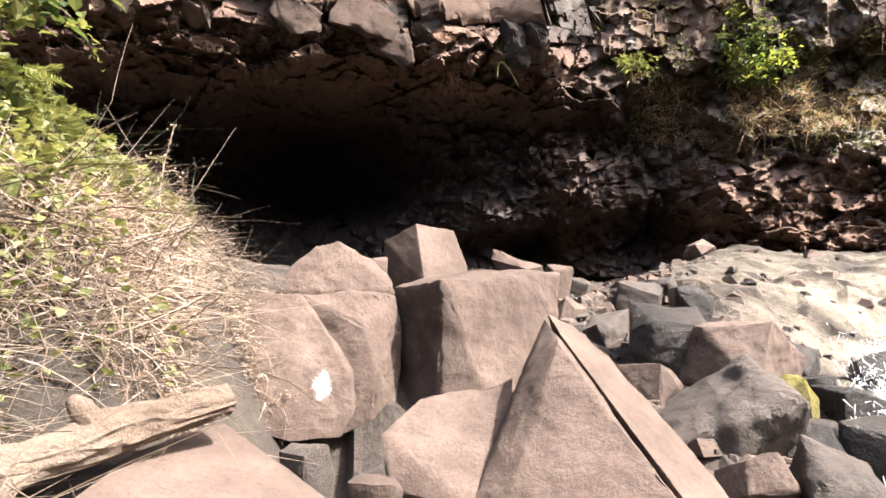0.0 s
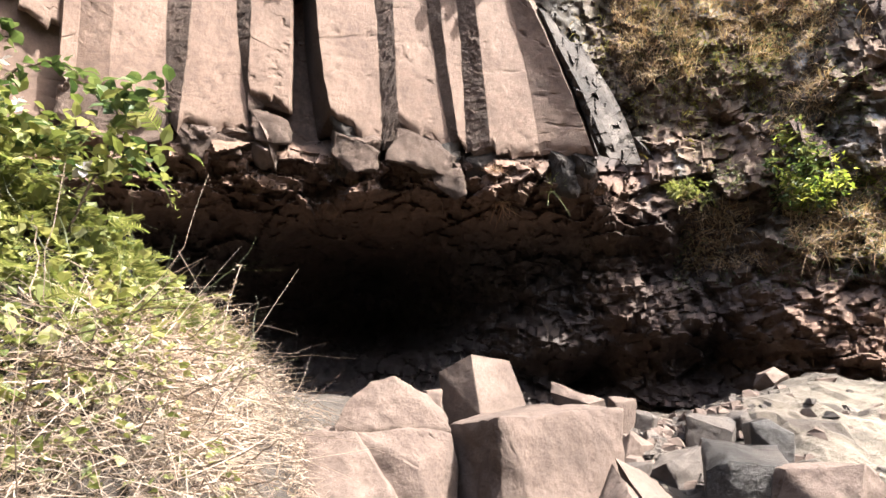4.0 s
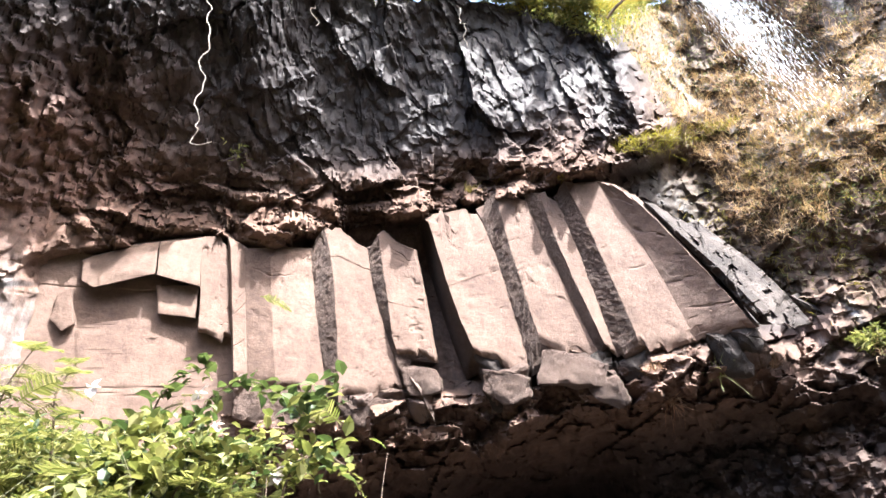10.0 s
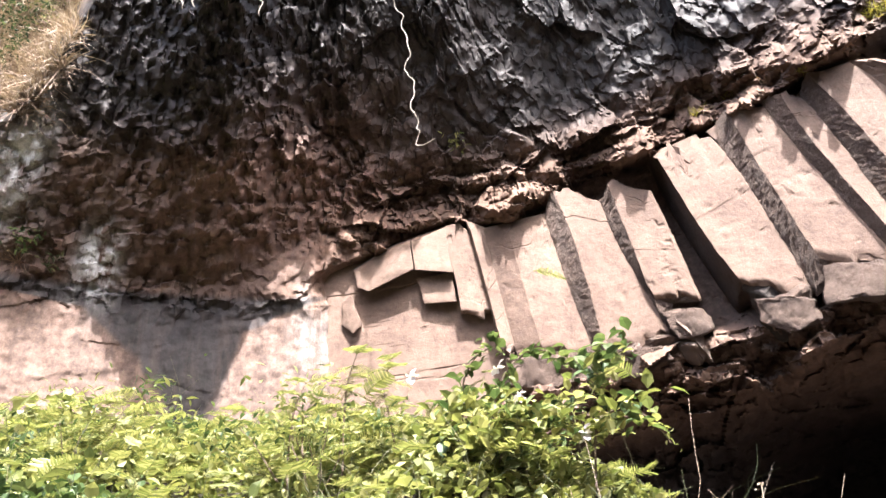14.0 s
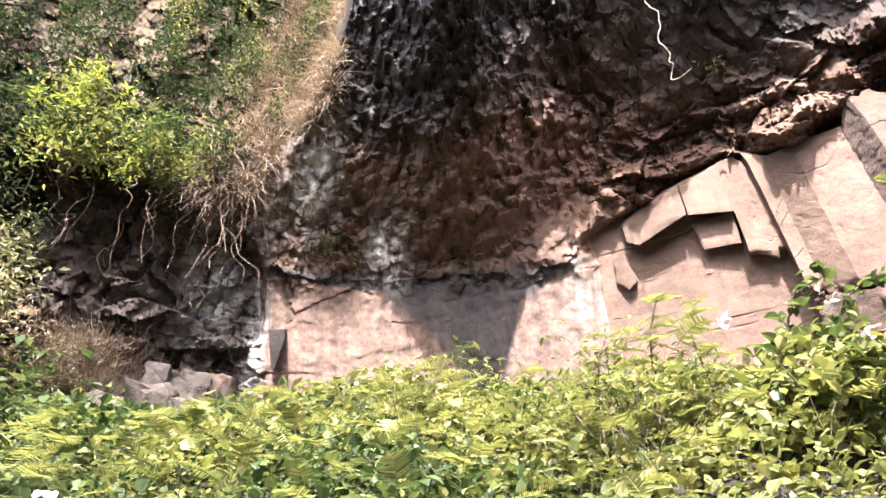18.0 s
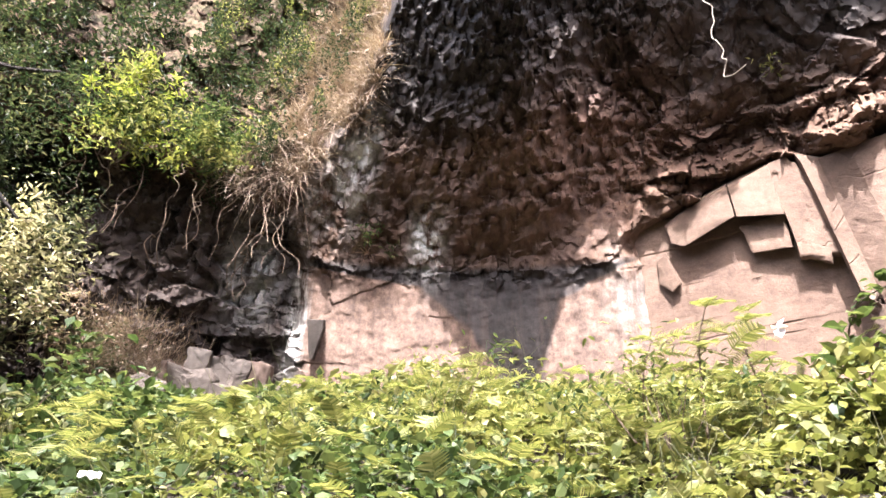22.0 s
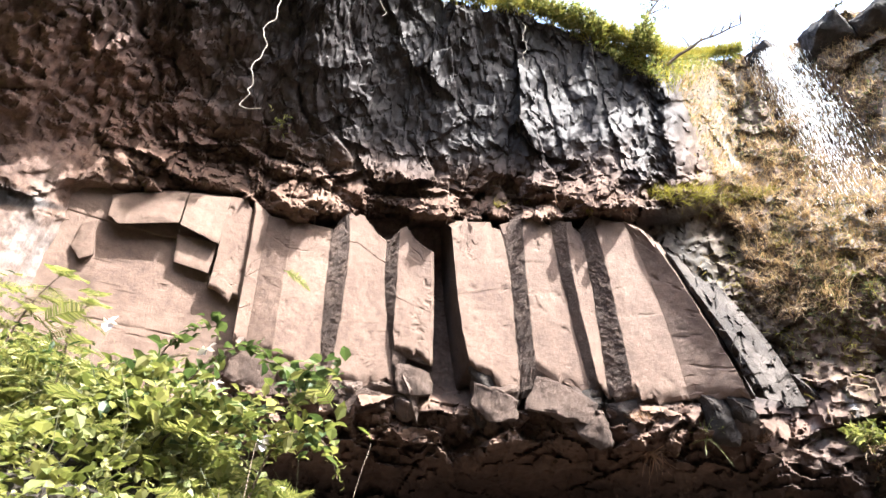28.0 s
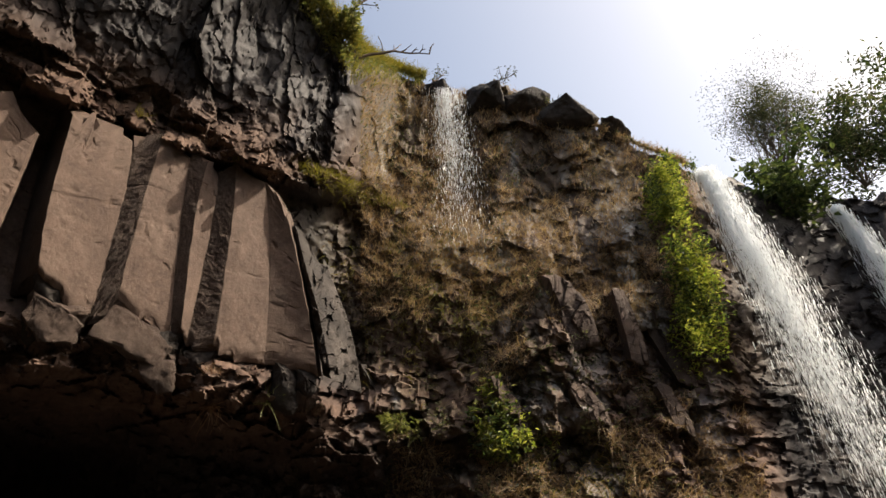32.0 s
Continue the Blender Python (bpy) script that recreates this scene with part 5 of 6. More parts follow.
def tuft(az, el, n_, length, mat, label, seed, width=0.012, wide=0.05, name="grass_tuft", up=0.9, droop=0.7):
    rg = np.random.default_rng(500 + seed)
    base = foot_at(az, el)
    p = base + rg.normal(0, wide, (n_, 3)) * np.array([1, 1, 0.4])
    toward = -base * np.array([1, 1, 0])
    toward /= np.linalg.norm(toward)
    w = rg.normal(0, 0.55, (n_, 3)) + np.array([0, 0, up]) + toward * 0.6
    return tagged(part(name, mesh_of(name, *blades(p, w, rg.uniform(0.5, 1.1, n_) * length, width, rg, 0.35, 4, droop)), mat), label, "grass", "grass tufts on the cliff")


tuft(5.2, 17.6, 60, 0.45, LIME, "bright green grass tuft under the columns", 1, 0.03)
tuft(9.2, 17.2, 60, 0.3, DRYGRASS, "dry yellow grass tuft under the columns", 2, 0.012)
tuft(0.6, 16.8, 70, 0.4, DRYGRASS, "dry straw grass tuft hanging under the columns", 3, 0.012, up=-0.3)
for i, (az_, el_) in enumerate(((-12, 38.6), (-5.5, 38.2), (-2.2, 37.6), (1.3, 37.5), (-8.5, 38.9), (0.2, 19.5), (13.8, 20.5), (11.5, 29.3))):
    tuft(az_, el_, 50, 0.28, DRYGRASS if i % 2 else YELGRASS, "small dry grass tuft on a rock ledge", 10 + i)


# grass mats of the waterfall slope and the cliff top
def on_cliff(name, mask, n_, material, label, category, kind, length, seed, az_lo, az_hi, el_lo, el_hi, width=0.012, droop=0.8, up=0.6, leaf_aspect=0.4):
    rg = np.random.default_rng(700 + seed)
    a_, e_ = rg.uniform(az_lo, az_hi, n_), rg.uniform(el_lo, el_hi, n_)
    e_ = np.minimum(e_, top_el(a_) + 0.3)
    k = mask(a_, e_, rg)
    a_, e_ = a_[k], e_[k]
    p = spot(a_, e_, cliff_d(a_, e_)[0])
    inward = -p * np.array([1, 1, 0])
    inward /= np.linalg.norm(inward, axis=1, keepdims=True)
    if kind == "blades":
        w = inward * 0.7 + rg.normal(0, 0.45, p.shape) + np.array([0, 0, up])
        geo = blades(p, w, rg.uniform(0.5, 1.2, len(p)) * length, width, rg, 0.4, 3, droop)
    else:
        lump = fbm(a_ * 0.42 + seed, e_ * 0.42, 771, 3)[:, None]
        p = p + inward * rg.uniform(0, 1, (len(p), 1)) ** 1.2 * width * (0.15 + 9.0 * np.clip(lump - 0.35, 0, 1) ** 1.5)
        geo = leaves(p, length, rg, 0.1, leaf_aspect, face=inward * 0.6, plain=True)
    return stuff(name, geo, material, label, category)


def noise_mask(scale, cut, k, extra=None):
    def m(a_, e_, rg):
        v = fbm(a_ * scale, e_ * scale, k, 4) + rg.normal(0, 0.05, len(a_))
        if extra:
            v = v + extra(a_, e_)
        return v > cut
    return m


slope = lambda a_, e_: -0.5 * (a_ < 13 - (e_ - 22) * 0.15) - 0.6 * (a_ > 46)
on_cliff("slope_grass", noise_mask(0.25, 0.42, 201, lambda a_, e_: slope(a_, e_) + 0.14 * np.exp(-((e_ - 34) / 6) ** 2) - 0.22 * (e_ < 26) + 0.15 * (e_ < 17) * (a_ > 24)), 72000, SLOPEGRASS, "dry brown grass over the waterfall slope", "dry grass", "blades", 0.36, 1, 7, 46, 10, 47, 0.018, 1.1, 0.5)
on_cliff("slope_herbs", noise_mask(0.3, 0.57, 211, lambda a_, e_: slope(a_, e_) + 0.05 * (e_ > 38)), 20000, OLIVE, "low green herbs over the waterfall slope", "herbs", "leaves", 0.10, 2, 9, 46, 8, 47, 0.25)
on_cliff("ledge_grass", lambda a_, e_, rg: np.abs(e_ - np.interp(a_, (4, 9, 15), (38.3, 37.2, 36.2))) < 0.9 * np.exp(-((a_ - 9.5) / 5) ** 2), 6000, YELGRASS, "yellow-green grass along a cliff ledge", "grass", "blades", 0.34, 3, 4, 16, 34.5, 39.5, 0.016, 0.9, 0.5)
on_cliff("rim_grass", lambda a_, e_, rg: e_ > top_el(a_) - 0.4 - 2.6 * np.exp(-((a_ - 8) / 6) ** 2) * rg.uniform(0, 1, len(a_)), 44000, YELGRASS, "bright grass and herbs along the cliff rim", "grass", "blades", 0.45, 4, -40, 17, 44, 59, 0.02, 0.6, 0.9)
on_cliff("rim_leaves", lambda a_, e_, rg: e_ > top_el(a_) - 0.3 - 2.0 * np.exp(-((a_ - 6) / 6) ** 2), 14000, LIME, "bright green leaves along the cliff rim", "leaves", "leaves", 0.12, 5, -12, 17, 44, 57, 0.35)

on_cliff("slope_moss", lambda a_, e_, rg: np.max([h * np.exp(-((a_ - a0_) / wa) ** 2 - ((e_ - e0_) / we) ** 2) for a0_, e0_, wa, we, h in ((32, 10.5, 4.5, 1.5, 1), (34, 14, 4, 3.0, 0.7), (29, 14.5, 2.0, 3.0, 0.6), (17.5, 27, 1.8, 5, 0.7), (23.6, 26.5, 2.0, 6, 0.7), (20.5, 33, 1.5, 4, 0.6), (28, 40, 1.2, 3, 0.6))], axis=0) > rg.uniform(0.12, 1, len(a_)), 42000, YELGRASS, "yellow-green moss and short grass hanging on wet rock", "moss", "blades", 0.2, 12, 12, 42, 6, 46, 0.016, 1.2, 0.1)

on_cliff("slope_yellow_grass", lambda a_, e_, rg: np.exp(-((a_ - 15 - (34 - e_) * 0.25) / 5.5) ** 2 - ((e_ - 30) / 7) ** 2) * 1.7 * sstep(0.4, 0.6, fbm(a_ * 0.5, e_ * 0.3, 261, 4)) > rg.uniform(0.05, 1, len(a_)), 17000, YELGRASS, "yellowish grass hanging over the waterfall slope", "grass", "blades", 0.3, 14, 8, 34, 16, 42, 0.016, 1.2, 0.2)

# overgrown slope on the far side
edge_of = lambda e_: np.interp(e_, (33, 38, 42, 53, 60), (-92, -88.5, -85, -80.5, -79))
on_cliff("slope_leaves", lambda a_, e_, rg: (a_ < edge_of(e_) - 1.5) & (e_ > 35 + 2 * np.sin(a_) - np.clip(-104 - a_, 0, 40) * 1.6) & (fbm(a_ * 0.35, e_ * 0.35, 221) > 0.38), 84000, SHADED_GREEN, "dense olive-green creepers over the steep slope", "creepers", "leaves", 0.1, 6, -127, -80, 14, 58, 0.6)
on_cliff("slope_bright_leaves", lambda a_, e_, rg: (a_ < edge_of(e_) - 1.0) & (e_ > 36) & (fbm(a_ * 0.25, e_ * 0.25, 231) > 0.58) & (a_ > -101), 40000, LIME, "bright green creepers over the steep slope", "creepers", "leaves", 0.08, 7, -127, -79, 34, 58, 0.6)
on_cliff("hanging_dry_grass", lambda a_, e_, rg: (np.abs(a_ - edge_of(e_) + 3.0) < 8.0 * fbm(a_ * 0.3, e_ * 0.3, 241) ** 1.2) & (e_ > 35.5), 26000, STRAW, "pinkish dry grass hanging over the edge", "dry grass", "blades", 0.6, 8, -98, -80, 34, 54, 0.02, 1.3, 0.3)
on_cliff("dry_twigs", lambda a_, e_, rg: np.exp(-((a_ + 99.5) / 4) ** 2 - ((e_ - 20) / 2.2) ** 2) > rg.uniform(0, 1, len(a_)), 16000, STRAW, "reddish dry brush at the cliff foot", "dry brush", "blades", 0.5, 9, -108, -92, 15, 25, 0.010, 0.2, 0.8)
shrub("small_tree", S(-104.5, 39.6, 7.4), (0.55, 0.55, 0.75), 2600, 0.105, (GREEN, LIME, LIME, SUNLIT), "bright green small tree on the slope", "tree", 21, 18, foot_at(-105, 34), 0.35)
shrub("shrub", S(-97, 39, 7.9), (0.6, 0.6, 0.6), 1500, 0.11, (LIME, GREEN), "bright green shrub on the slope", "shrub", 22, 10, foot_at(-97, 36), 0.35)
shade_tree = shrub("small_tree", S(-119, 36, 5.6), (1.2, 0.9, 1.5), 11000, 0.055, (SHADED_GREEN, OLIVE, SHADED_GREEN), "shaded olive-green tree at the slope", "tree", 23, 20, bank_foot(-118, 7.4), 0.4)
for i, way_ in enumerate((((-123, 40.5), (-119, 39.5), (-114, 38.6), (-110, 40.2)), ((-122, 38.7), (-118, 37.6), (-114.9, 36.0), (-112, 33.0)), ((-121, 33.6), (-116, 32.8), (-112, 31.4), (-108.2, 28.8)), ((-123, 44), (-119, 43.5), (-115, 44.5), (-111, 46)))):
    bough = np.array([S(a_, e_, 5.3 + 0.2 * (i % 2)) for a_, e_ in way_]) - np.array(shade_tree.location)
    part("bough", mesh_of("bough", *tube(bough, (0.045, 0.032, 0.024, 0.01), 8, 70 + i, 0.12), DARKROCK, True), BARK, shade_tree, "bent dark bough")
shrub("small_tree", S(-116.5, 21.5, 6.9), (0.8, 0.8, 0.9), 3600, 0.12, (PALEVINE, LIME), "pale green leafy thicket below the slope", "thicket", 24, 16, bank_foot(-113, 7.4), 0.4)
shrub("shrub", SC(-108.6, 24, 1.0), (0.75, 0.7, 1.2), 3600, 0.12, (PALEVINE, PALEVINE, OLIVE), "pale cream-green thicket on the lower slope", "thicket", 27, 14, foot_at(-108, 24), 0.4)
shrub("shrub", SC(-116, 27, 1.0), (1.0, 0.8, 0.9), 3200, 0.09, (OLIVE, PALEVINE, OLIVE), "pale olive thicket on the lower slope", "thicket", 28, 14, foot_at(-116, 20), 0.4)
shrub("shrub", SC(-100.5, 20.2, 0.9), (1.1, 0.7, 0.45), 3000, 0.07, (STRAW, STRAW, OLIVE), "dry reddish-brown brush at the cliff foot", "brush", 29, 14, foot_at(-103.5, 17), 0.3)
shrub("tree", S(-112, 49, 11.5), (2.6, 2.0, 1.8), 11000, 0.12, (SHADED_GREEN, GREEN, SHADED_GREEN), "dark green tree on the upper slope", "tree", 25, 20, foot_at(-112, 46), 0.4)
shrub("tree", S(-98, 51, 11.5), (2.2, 2.0, 1.4), 9000, 0.11, (SHADED_GREEN, GREEN, OLIVE), "green leafy tree on the upper slope", "tree", 26, 20, foot_at(-98, 48), 0.4)

# hanging roots
rg = np.random.default_rng(41)
for i, (az_, el_, dd, ln) in enumerate(((-41.6, 57.0, 7.1, 3.6), (-70.3, 57.0, 6.6, 0.9), (-69, 57, 6.7, 0.7), (-61, 57, 6.9, 0.7), (-8.5, 54.2, 8.55, 1.3), (-28, 56, 7.6, 0.7), (17.4, 46.6, 12.9, 2.6))):
    p0 = np.array(S(az_, el_, min(dd, float(np.min(cliff_d(np.linspace(az_ - 0.8, az_ + 0.8, 5), np.full(5, el_ - 0.4))[0])) - 0.05)))
    k = np.linspace(0, 1, 26)[:, None]
    path = np.concatenate([0.34 * (fbm(k[:, 0] * 4 * ln + i * 7, k[:, 0] * 0, 401) - 0.5)[:, None], 0.34 * (fbm(k[:, 0] * 4 * ln, k[:, 0] * 0 + i * 3, 403) - 0.5)[:, None], -ln * k], 1)
    if i == 0:
        path = np.concatenate([path, path[-1] + np.array([(0.08, 0, -0.10), (-0.02, 0.02, -0.18), (-0.06, 0, -0.30), (0.10, 0, -0.42), (0.28, 0.05, -0.40)])])
    ob = part("hanging_root", mesh_of("hanging_root", *tube(path, np.linspace(0.010, 0.007, len(path)), 6, i), ROOT, True), ROOT)
    ob.location = p0
    tagged(ob, "pale thin root hanging from the overhang", "root", "hanging roots")
for i in range(26):
    az_, el_ = rg.uniform(-108, -88), rg.uniform(30, 37)
    p0 = foot_at(az_, el_)
    inward = -p0 * np.array([1, 1, 0]) / np.linalg.norm(p0[:2])
    pth = [np.zeros(3)]
    for k in range(6):
        pth.append(pth[-1] + inward * (0.16 if k < 2 else 0.02) + rg.normal(0, 0.10, 3) + np.array([0, 0, -0.22]))
    ob = part("hanging_root", mesh_of("hanging_root", *tube(pth, np.linspace(0.013, 0.005, 7), 6, 50 + i), PALEWOOD, True), PALEWOOD)
    ob.location = p0
    tagged(ob, "pale bent root hanging below the slope", "root", "roots below the slope")


# ---- water ----
def water_material():
    m, n_, l, b = shader("falling_water", 0.25)
    b.inputs["Base Color"].default_value = (0.8, 0.83, 0.86, 1)
    tr = n_.new("ShaderNodeBsdfTranslucent")
    tr.inputs[0].default_value = (0.9, 0.93, 0.95, 1)
    ms = n_.new("ShaderNodeMixShader")
    ms.inputs[0].default_value = 0.5
    l.new(b.outputs[0], ms.inputs[1])
    l.new(tr.outputs[0], ms.inputs[2])
    l.new(ms.outputs[0], n_["Material Output"].inputs[0])
    return m


WATER = water_material()


def waterfall(name, az_top, az_foot, el_top, el_foot, w_top, w_foot, n_, seed, label, thin=0.0, drop=0.05, stand=0.25):
    """Falling water as many thin strands and drops that follow the rock."""
    rg = np.random.default_rng(800 + seed)
    t = rg.uniform(0, 1, n_) ** 1.15
    across = np.clip(rg.normal(0, 0.5, n_), -1.6, 1.3)
    strand = fbm(across * 6, t * 1.5, 801 + seed, 3)
    k = (strand + rg.normal(0, 0.06, n_) > 0.43) & (rg.uniform(0, 1, n_) > thin * t)
    t, across = t[k], across[k]
    el_ = el_top + (el_foot - el_top) * t
    az_ = az_top + (az_foot - az_top) * t ** 0.8 + across * (w_top + (w_foot - w_top) * t) * 0.5
    tk = np.linspace(0, 1, 24)
    ck = [float(np.min(cliff_d(az_top + (az_foot - az_top) * q ** 0.8 + np.linspace(-1.2, 1.2, 9), np.full(9, el_top + (el_foot - el_top) * q))[0])) for q in tk]
    ck = np.convolve(np.pad(ck, 3, mode="edge"), np.ones(7) / 7, "valid")
    d_ = np.interp(t, tk, ck)
    base = spot(az_, el_, d_ - stand - 0.5 * stand * rg.uniform(0, 1, len(t)))
    nxt = spot(az_ + (az_foot - az_top) * 0.02, el_ + (el_foot - el_top) * 0.02, np.interp(t + 0.02, tk, ck) - stand)
    way = nxt - base
    way = way / np.linalg.norm(way, axis=1, keepdims=True) + rg.normal(0, 0.05, base.shape) + np.array([0, 0, -0.8])
    base = base + rg.normal(0, 0.15, base.shape) * (0.3 + 1.6 * t)[:, None]
    geo = blades(base, way, rg.uniform(0.3, 1.6, len(t)) * drop * 3, drop * 0.26 * rg.uniform(0.25, 1.5, len(t)), rg, 0.15, 1, 0.1)
    return stuff(name, geo, WATER, label, "waterfall")


waterfall("small_waterfall", 19.6, 21.8, 46.9, 33.0, 3.4, 6.5, 13000, 1, "thin white waterfall dropping over the cliff rim", 0.85, 0.045)
waterfall("large_waterfall", 47.2, 54.6, 37.2, 8.0, 1.8, 7.0, 46000, 2, "large white waterfall rushing down the rock", 0.85, drop=0.055, stand=0.9)
waterfall("side_waterfall", 57.0, 60.0, 31.5, 22.0, 1.0, 2.2, 5000, 3, "narrow white side waterfall on dark rock", drop=0.10)

# stream between the rocks, and loose stones
n = 5000
az = rng.normal(33.5, 1.6, n)
r = rng.uniform(4.4, 7.2, n)
p = on_bank(az, r, rng.uniform(0.0, 1, n) ** 2 * 0.22 + 0.08)
w0 = rng.normal(0, 1, (n, 3)) * np.array([0.5, 0.5, 0.25]) + np.array([0.1, -0.5, -0.35])
stuff("stream_spray", blades(p, w0, rng.uniform(0.02, 0.09, n), 0.008, rng, 0.4, 1, 0.3), WATER, "white splashing stream water among dark rocks", "stream")


def stones(az, r, size, rg_):
    """Small angular stones."""
    n_ = len(az)
    box = np.array([(-1, -1, -0.5), (1, -0.9, -0.5), (0.9, 1, -0.5), (-1, 0.9, -0.5), (-0.6, -0.5, 0.5), (0.7, -0.6, 0.45), (0.5, 0.6, 0.5), (-0.6, 0.6, 0.55)])
    tri = np.array([(0, 1, 5), (0, 5, 4), (1, 2, 6), (1, 6, 5), (2, 3, 7), (2, 7, 6), (3, 0, 4), (3, 4, 7), (4, 5, 6), (4, 6, 7)])
    v = box[None] * rg_.uniform(0.55, 1.2, (n_, 8, 3)) * np.broadcast_to(size, (n_,))[:, None, None]
    q = rg_.uniform(0, 6.28, n_)[:, None]
    v = np.stack([v[..., 0] * np.cos(q) - v[..., 1] * np.sin(q), v[..., 0] * np.sin(q) + v[..., 1] * np.cos(q), v[..., 2] + 0.25 * v[..., 0] * rg_.normal(0, 1, (n_, 1))], -1)
    v = v + on_bank(az, r, 0.0)[:, None]
    return v.reshape(-1, 3), ((np.arange(n_) * 8)[:, None, None] + tri[None]).reshape(-1, 3)


n = 1500
az, r = rng.uniform(2, 42, n), rng.uniform(3.6, 10.0, n)
keep = rng.uniform(0, 1, n) > 0.96 * sstep(18, 22, az) * sstep(5.2, 6.2, r)
az, r, n = az[keep], r[keep], int(keep.sum())
stuff("loose_stones", stones(az, r, rng.uniform(0.02, 0.07, n) * np.interp(r, (4, 10), (0.8, 1.5)), rng), GREYROCK, "small grey and brown stones between larger rocks", "stones")
n = 900
az, r = rng.uniform(4, 32, n), rng.uniform(4.6, 10.0, n)
keep = rng.uniform(0, 1, n) > 0.9 * sstep(17, 21, az) * sstep(5.4, 6.2, r)
az, r, n = az[keep], r[keep], int(keep.sum())
stuff("rubble_stones", stones(az, r, rng.uniform(0.03, 0.11, n), rng), BOULDER, "brown broken stones between larger rocks", "stones")

# ---- trees and rocks on the rim ----
shrub("tree", S(54.8, 39.8, 24), (1.9, 1.6, 2.0), 20000, 0.1, (OLIVE, SHADED_GREEN, OLIVE), "grey-green tree standing above the waterfall", "tree", 31, 52, S(54.2, 33.0, 24), 0.3)
shrub("tree", S(60.5, 35.8, 24), (2.6, 2.0, 1.6), 8000, 0.2, (SHADED_GREEN, GREEN, OLIVE), "dark green tree crown above the waterfall", "tree", 32, 22, S(60, 32.0, 24), 0.4)
shrub("tree", S(66.5, 34, 24), (2.6, 2.0, 1.6), 3500, 0.22, (GREEN, OLIVE), "dark green tree crown above the waterfall", "tree", 33, 22, S(66, 32.0, 24), 0.4)


def bare_branch(az, el, d, reach, rise, seed, label, leaf=True):
    rg_ = np.random.default_rng(900 + seed)
    p0 = np.array(SC(az, min(el, float(top_el(az)) - 0.2), 0.05))
    side = np.array([math.cos(math.radians(az)), -math.sin(math.radians(az)), 0])
    thing = new("branch")
    thing.location = p0
    main = [np.zeros(3)]
    for k in range(7):
        main.append(main[-1] + side * reach / 7 * rg_.uniform(0.8, 1.2) + np.array([0, 0, rise / 7 * (1.3 - 0.1 * k)]) + rg_.normal(0, 0.03, 3))
    part("limb", mesh_of("limb", *tube(main, np.linspace(0.045, 0.014, 8), 6, seed), BARK, True), BARK, thing)
    tips = []
    for k in range(2, 8):
        for _ in range(2):
            q = main[k] + side * rg_.uniform(-0.1, 0.35) + np.array([0, 0, rg_.uniform(0.1, 0.4)]) + rg_.normal(0, 0.08, 3)
            part("twig", mesh_of("twig", *tube([main[k], (main[k] + q) / 2 + rg_.normal(0, 0.03, 3), q], (0.016, 0.012, 0.007), 5, seed + k), BARK, True), BARK, thing)
            tips.append(q)
    tips = np.array(tips)
    if leaf:
        p_ = tips[rg_.integers(0, len(tips), 90)] + rg_.normal(0, 0.07, (90, 3))
        part("foliage", mesh_of("foliage", *leaves(p_, 0.08, rg_, 0.2, 0.5)), OLIVE, thing, "sparse small leaves")
    return tagged(thing, label, "branch", "branches on the rim")


bare_branch(8.6, 49.5, 9.9, 1.9, 0.8, 1, "leaning thin branch with few leaves on the rim", False)
bare_branch(5.2, 51.0, 9.7, 0.9, 1.7, 2, "upright thin branch with few leaves on the rim")
bare_branch(17.8, 47.2, 12.6, 0.4, 0.7, 3, "short thin branch on the rim beside water")
bare_branch(25.0, 47.6, 13.0, 0.9, 0.5, 4, "leafy thin branch on a rim boulder")
bare_branch(31.0, 45.0, 13.4, 1.2, 0.25, 5, "bare low branch leaning from the rim", False)

for i, (az_, el_, d_, w, h) in enumerate(((26.0, 46.9, 12.9, 0.9, 1.1), (29.5, 45.6, 13.2, 0.7, 0.7), (34.2, 43.9, 13.3, 0.9, 0.6), (18.6, 46.8, 12.9, 0.5, 0.35), (38.5, 41.8, 13.6, 0.8, 0.5))):
    x, y, z = SC(az_, min(el_, float(top_el(az_))), 0.0)
    w, h, z = w * 1.6, h * 1.3, z - 0.4 * h
    rr = np.random.default_rng(950 + i)
    q = rr.normal(0, 1, (16, 3))
    q /= np.abs(q).max(1, keepdims=True) ** 0.6 * np.linalg.norm(q, axis=1, keepdims=True) ** 0.4
    corners = [tuple(np.array((x, y, z)) + c * np.array([w * 0.7, w * 0.7, h * 0.7])) for c in q]
    tagged(part("rim_rock", hull_rock("rim_rock", [corners], 60 + i, 5, 0.08, 1, False), DARKROCK), "dark rock perched on the cliff rim", "rock", "rocks on the rim")

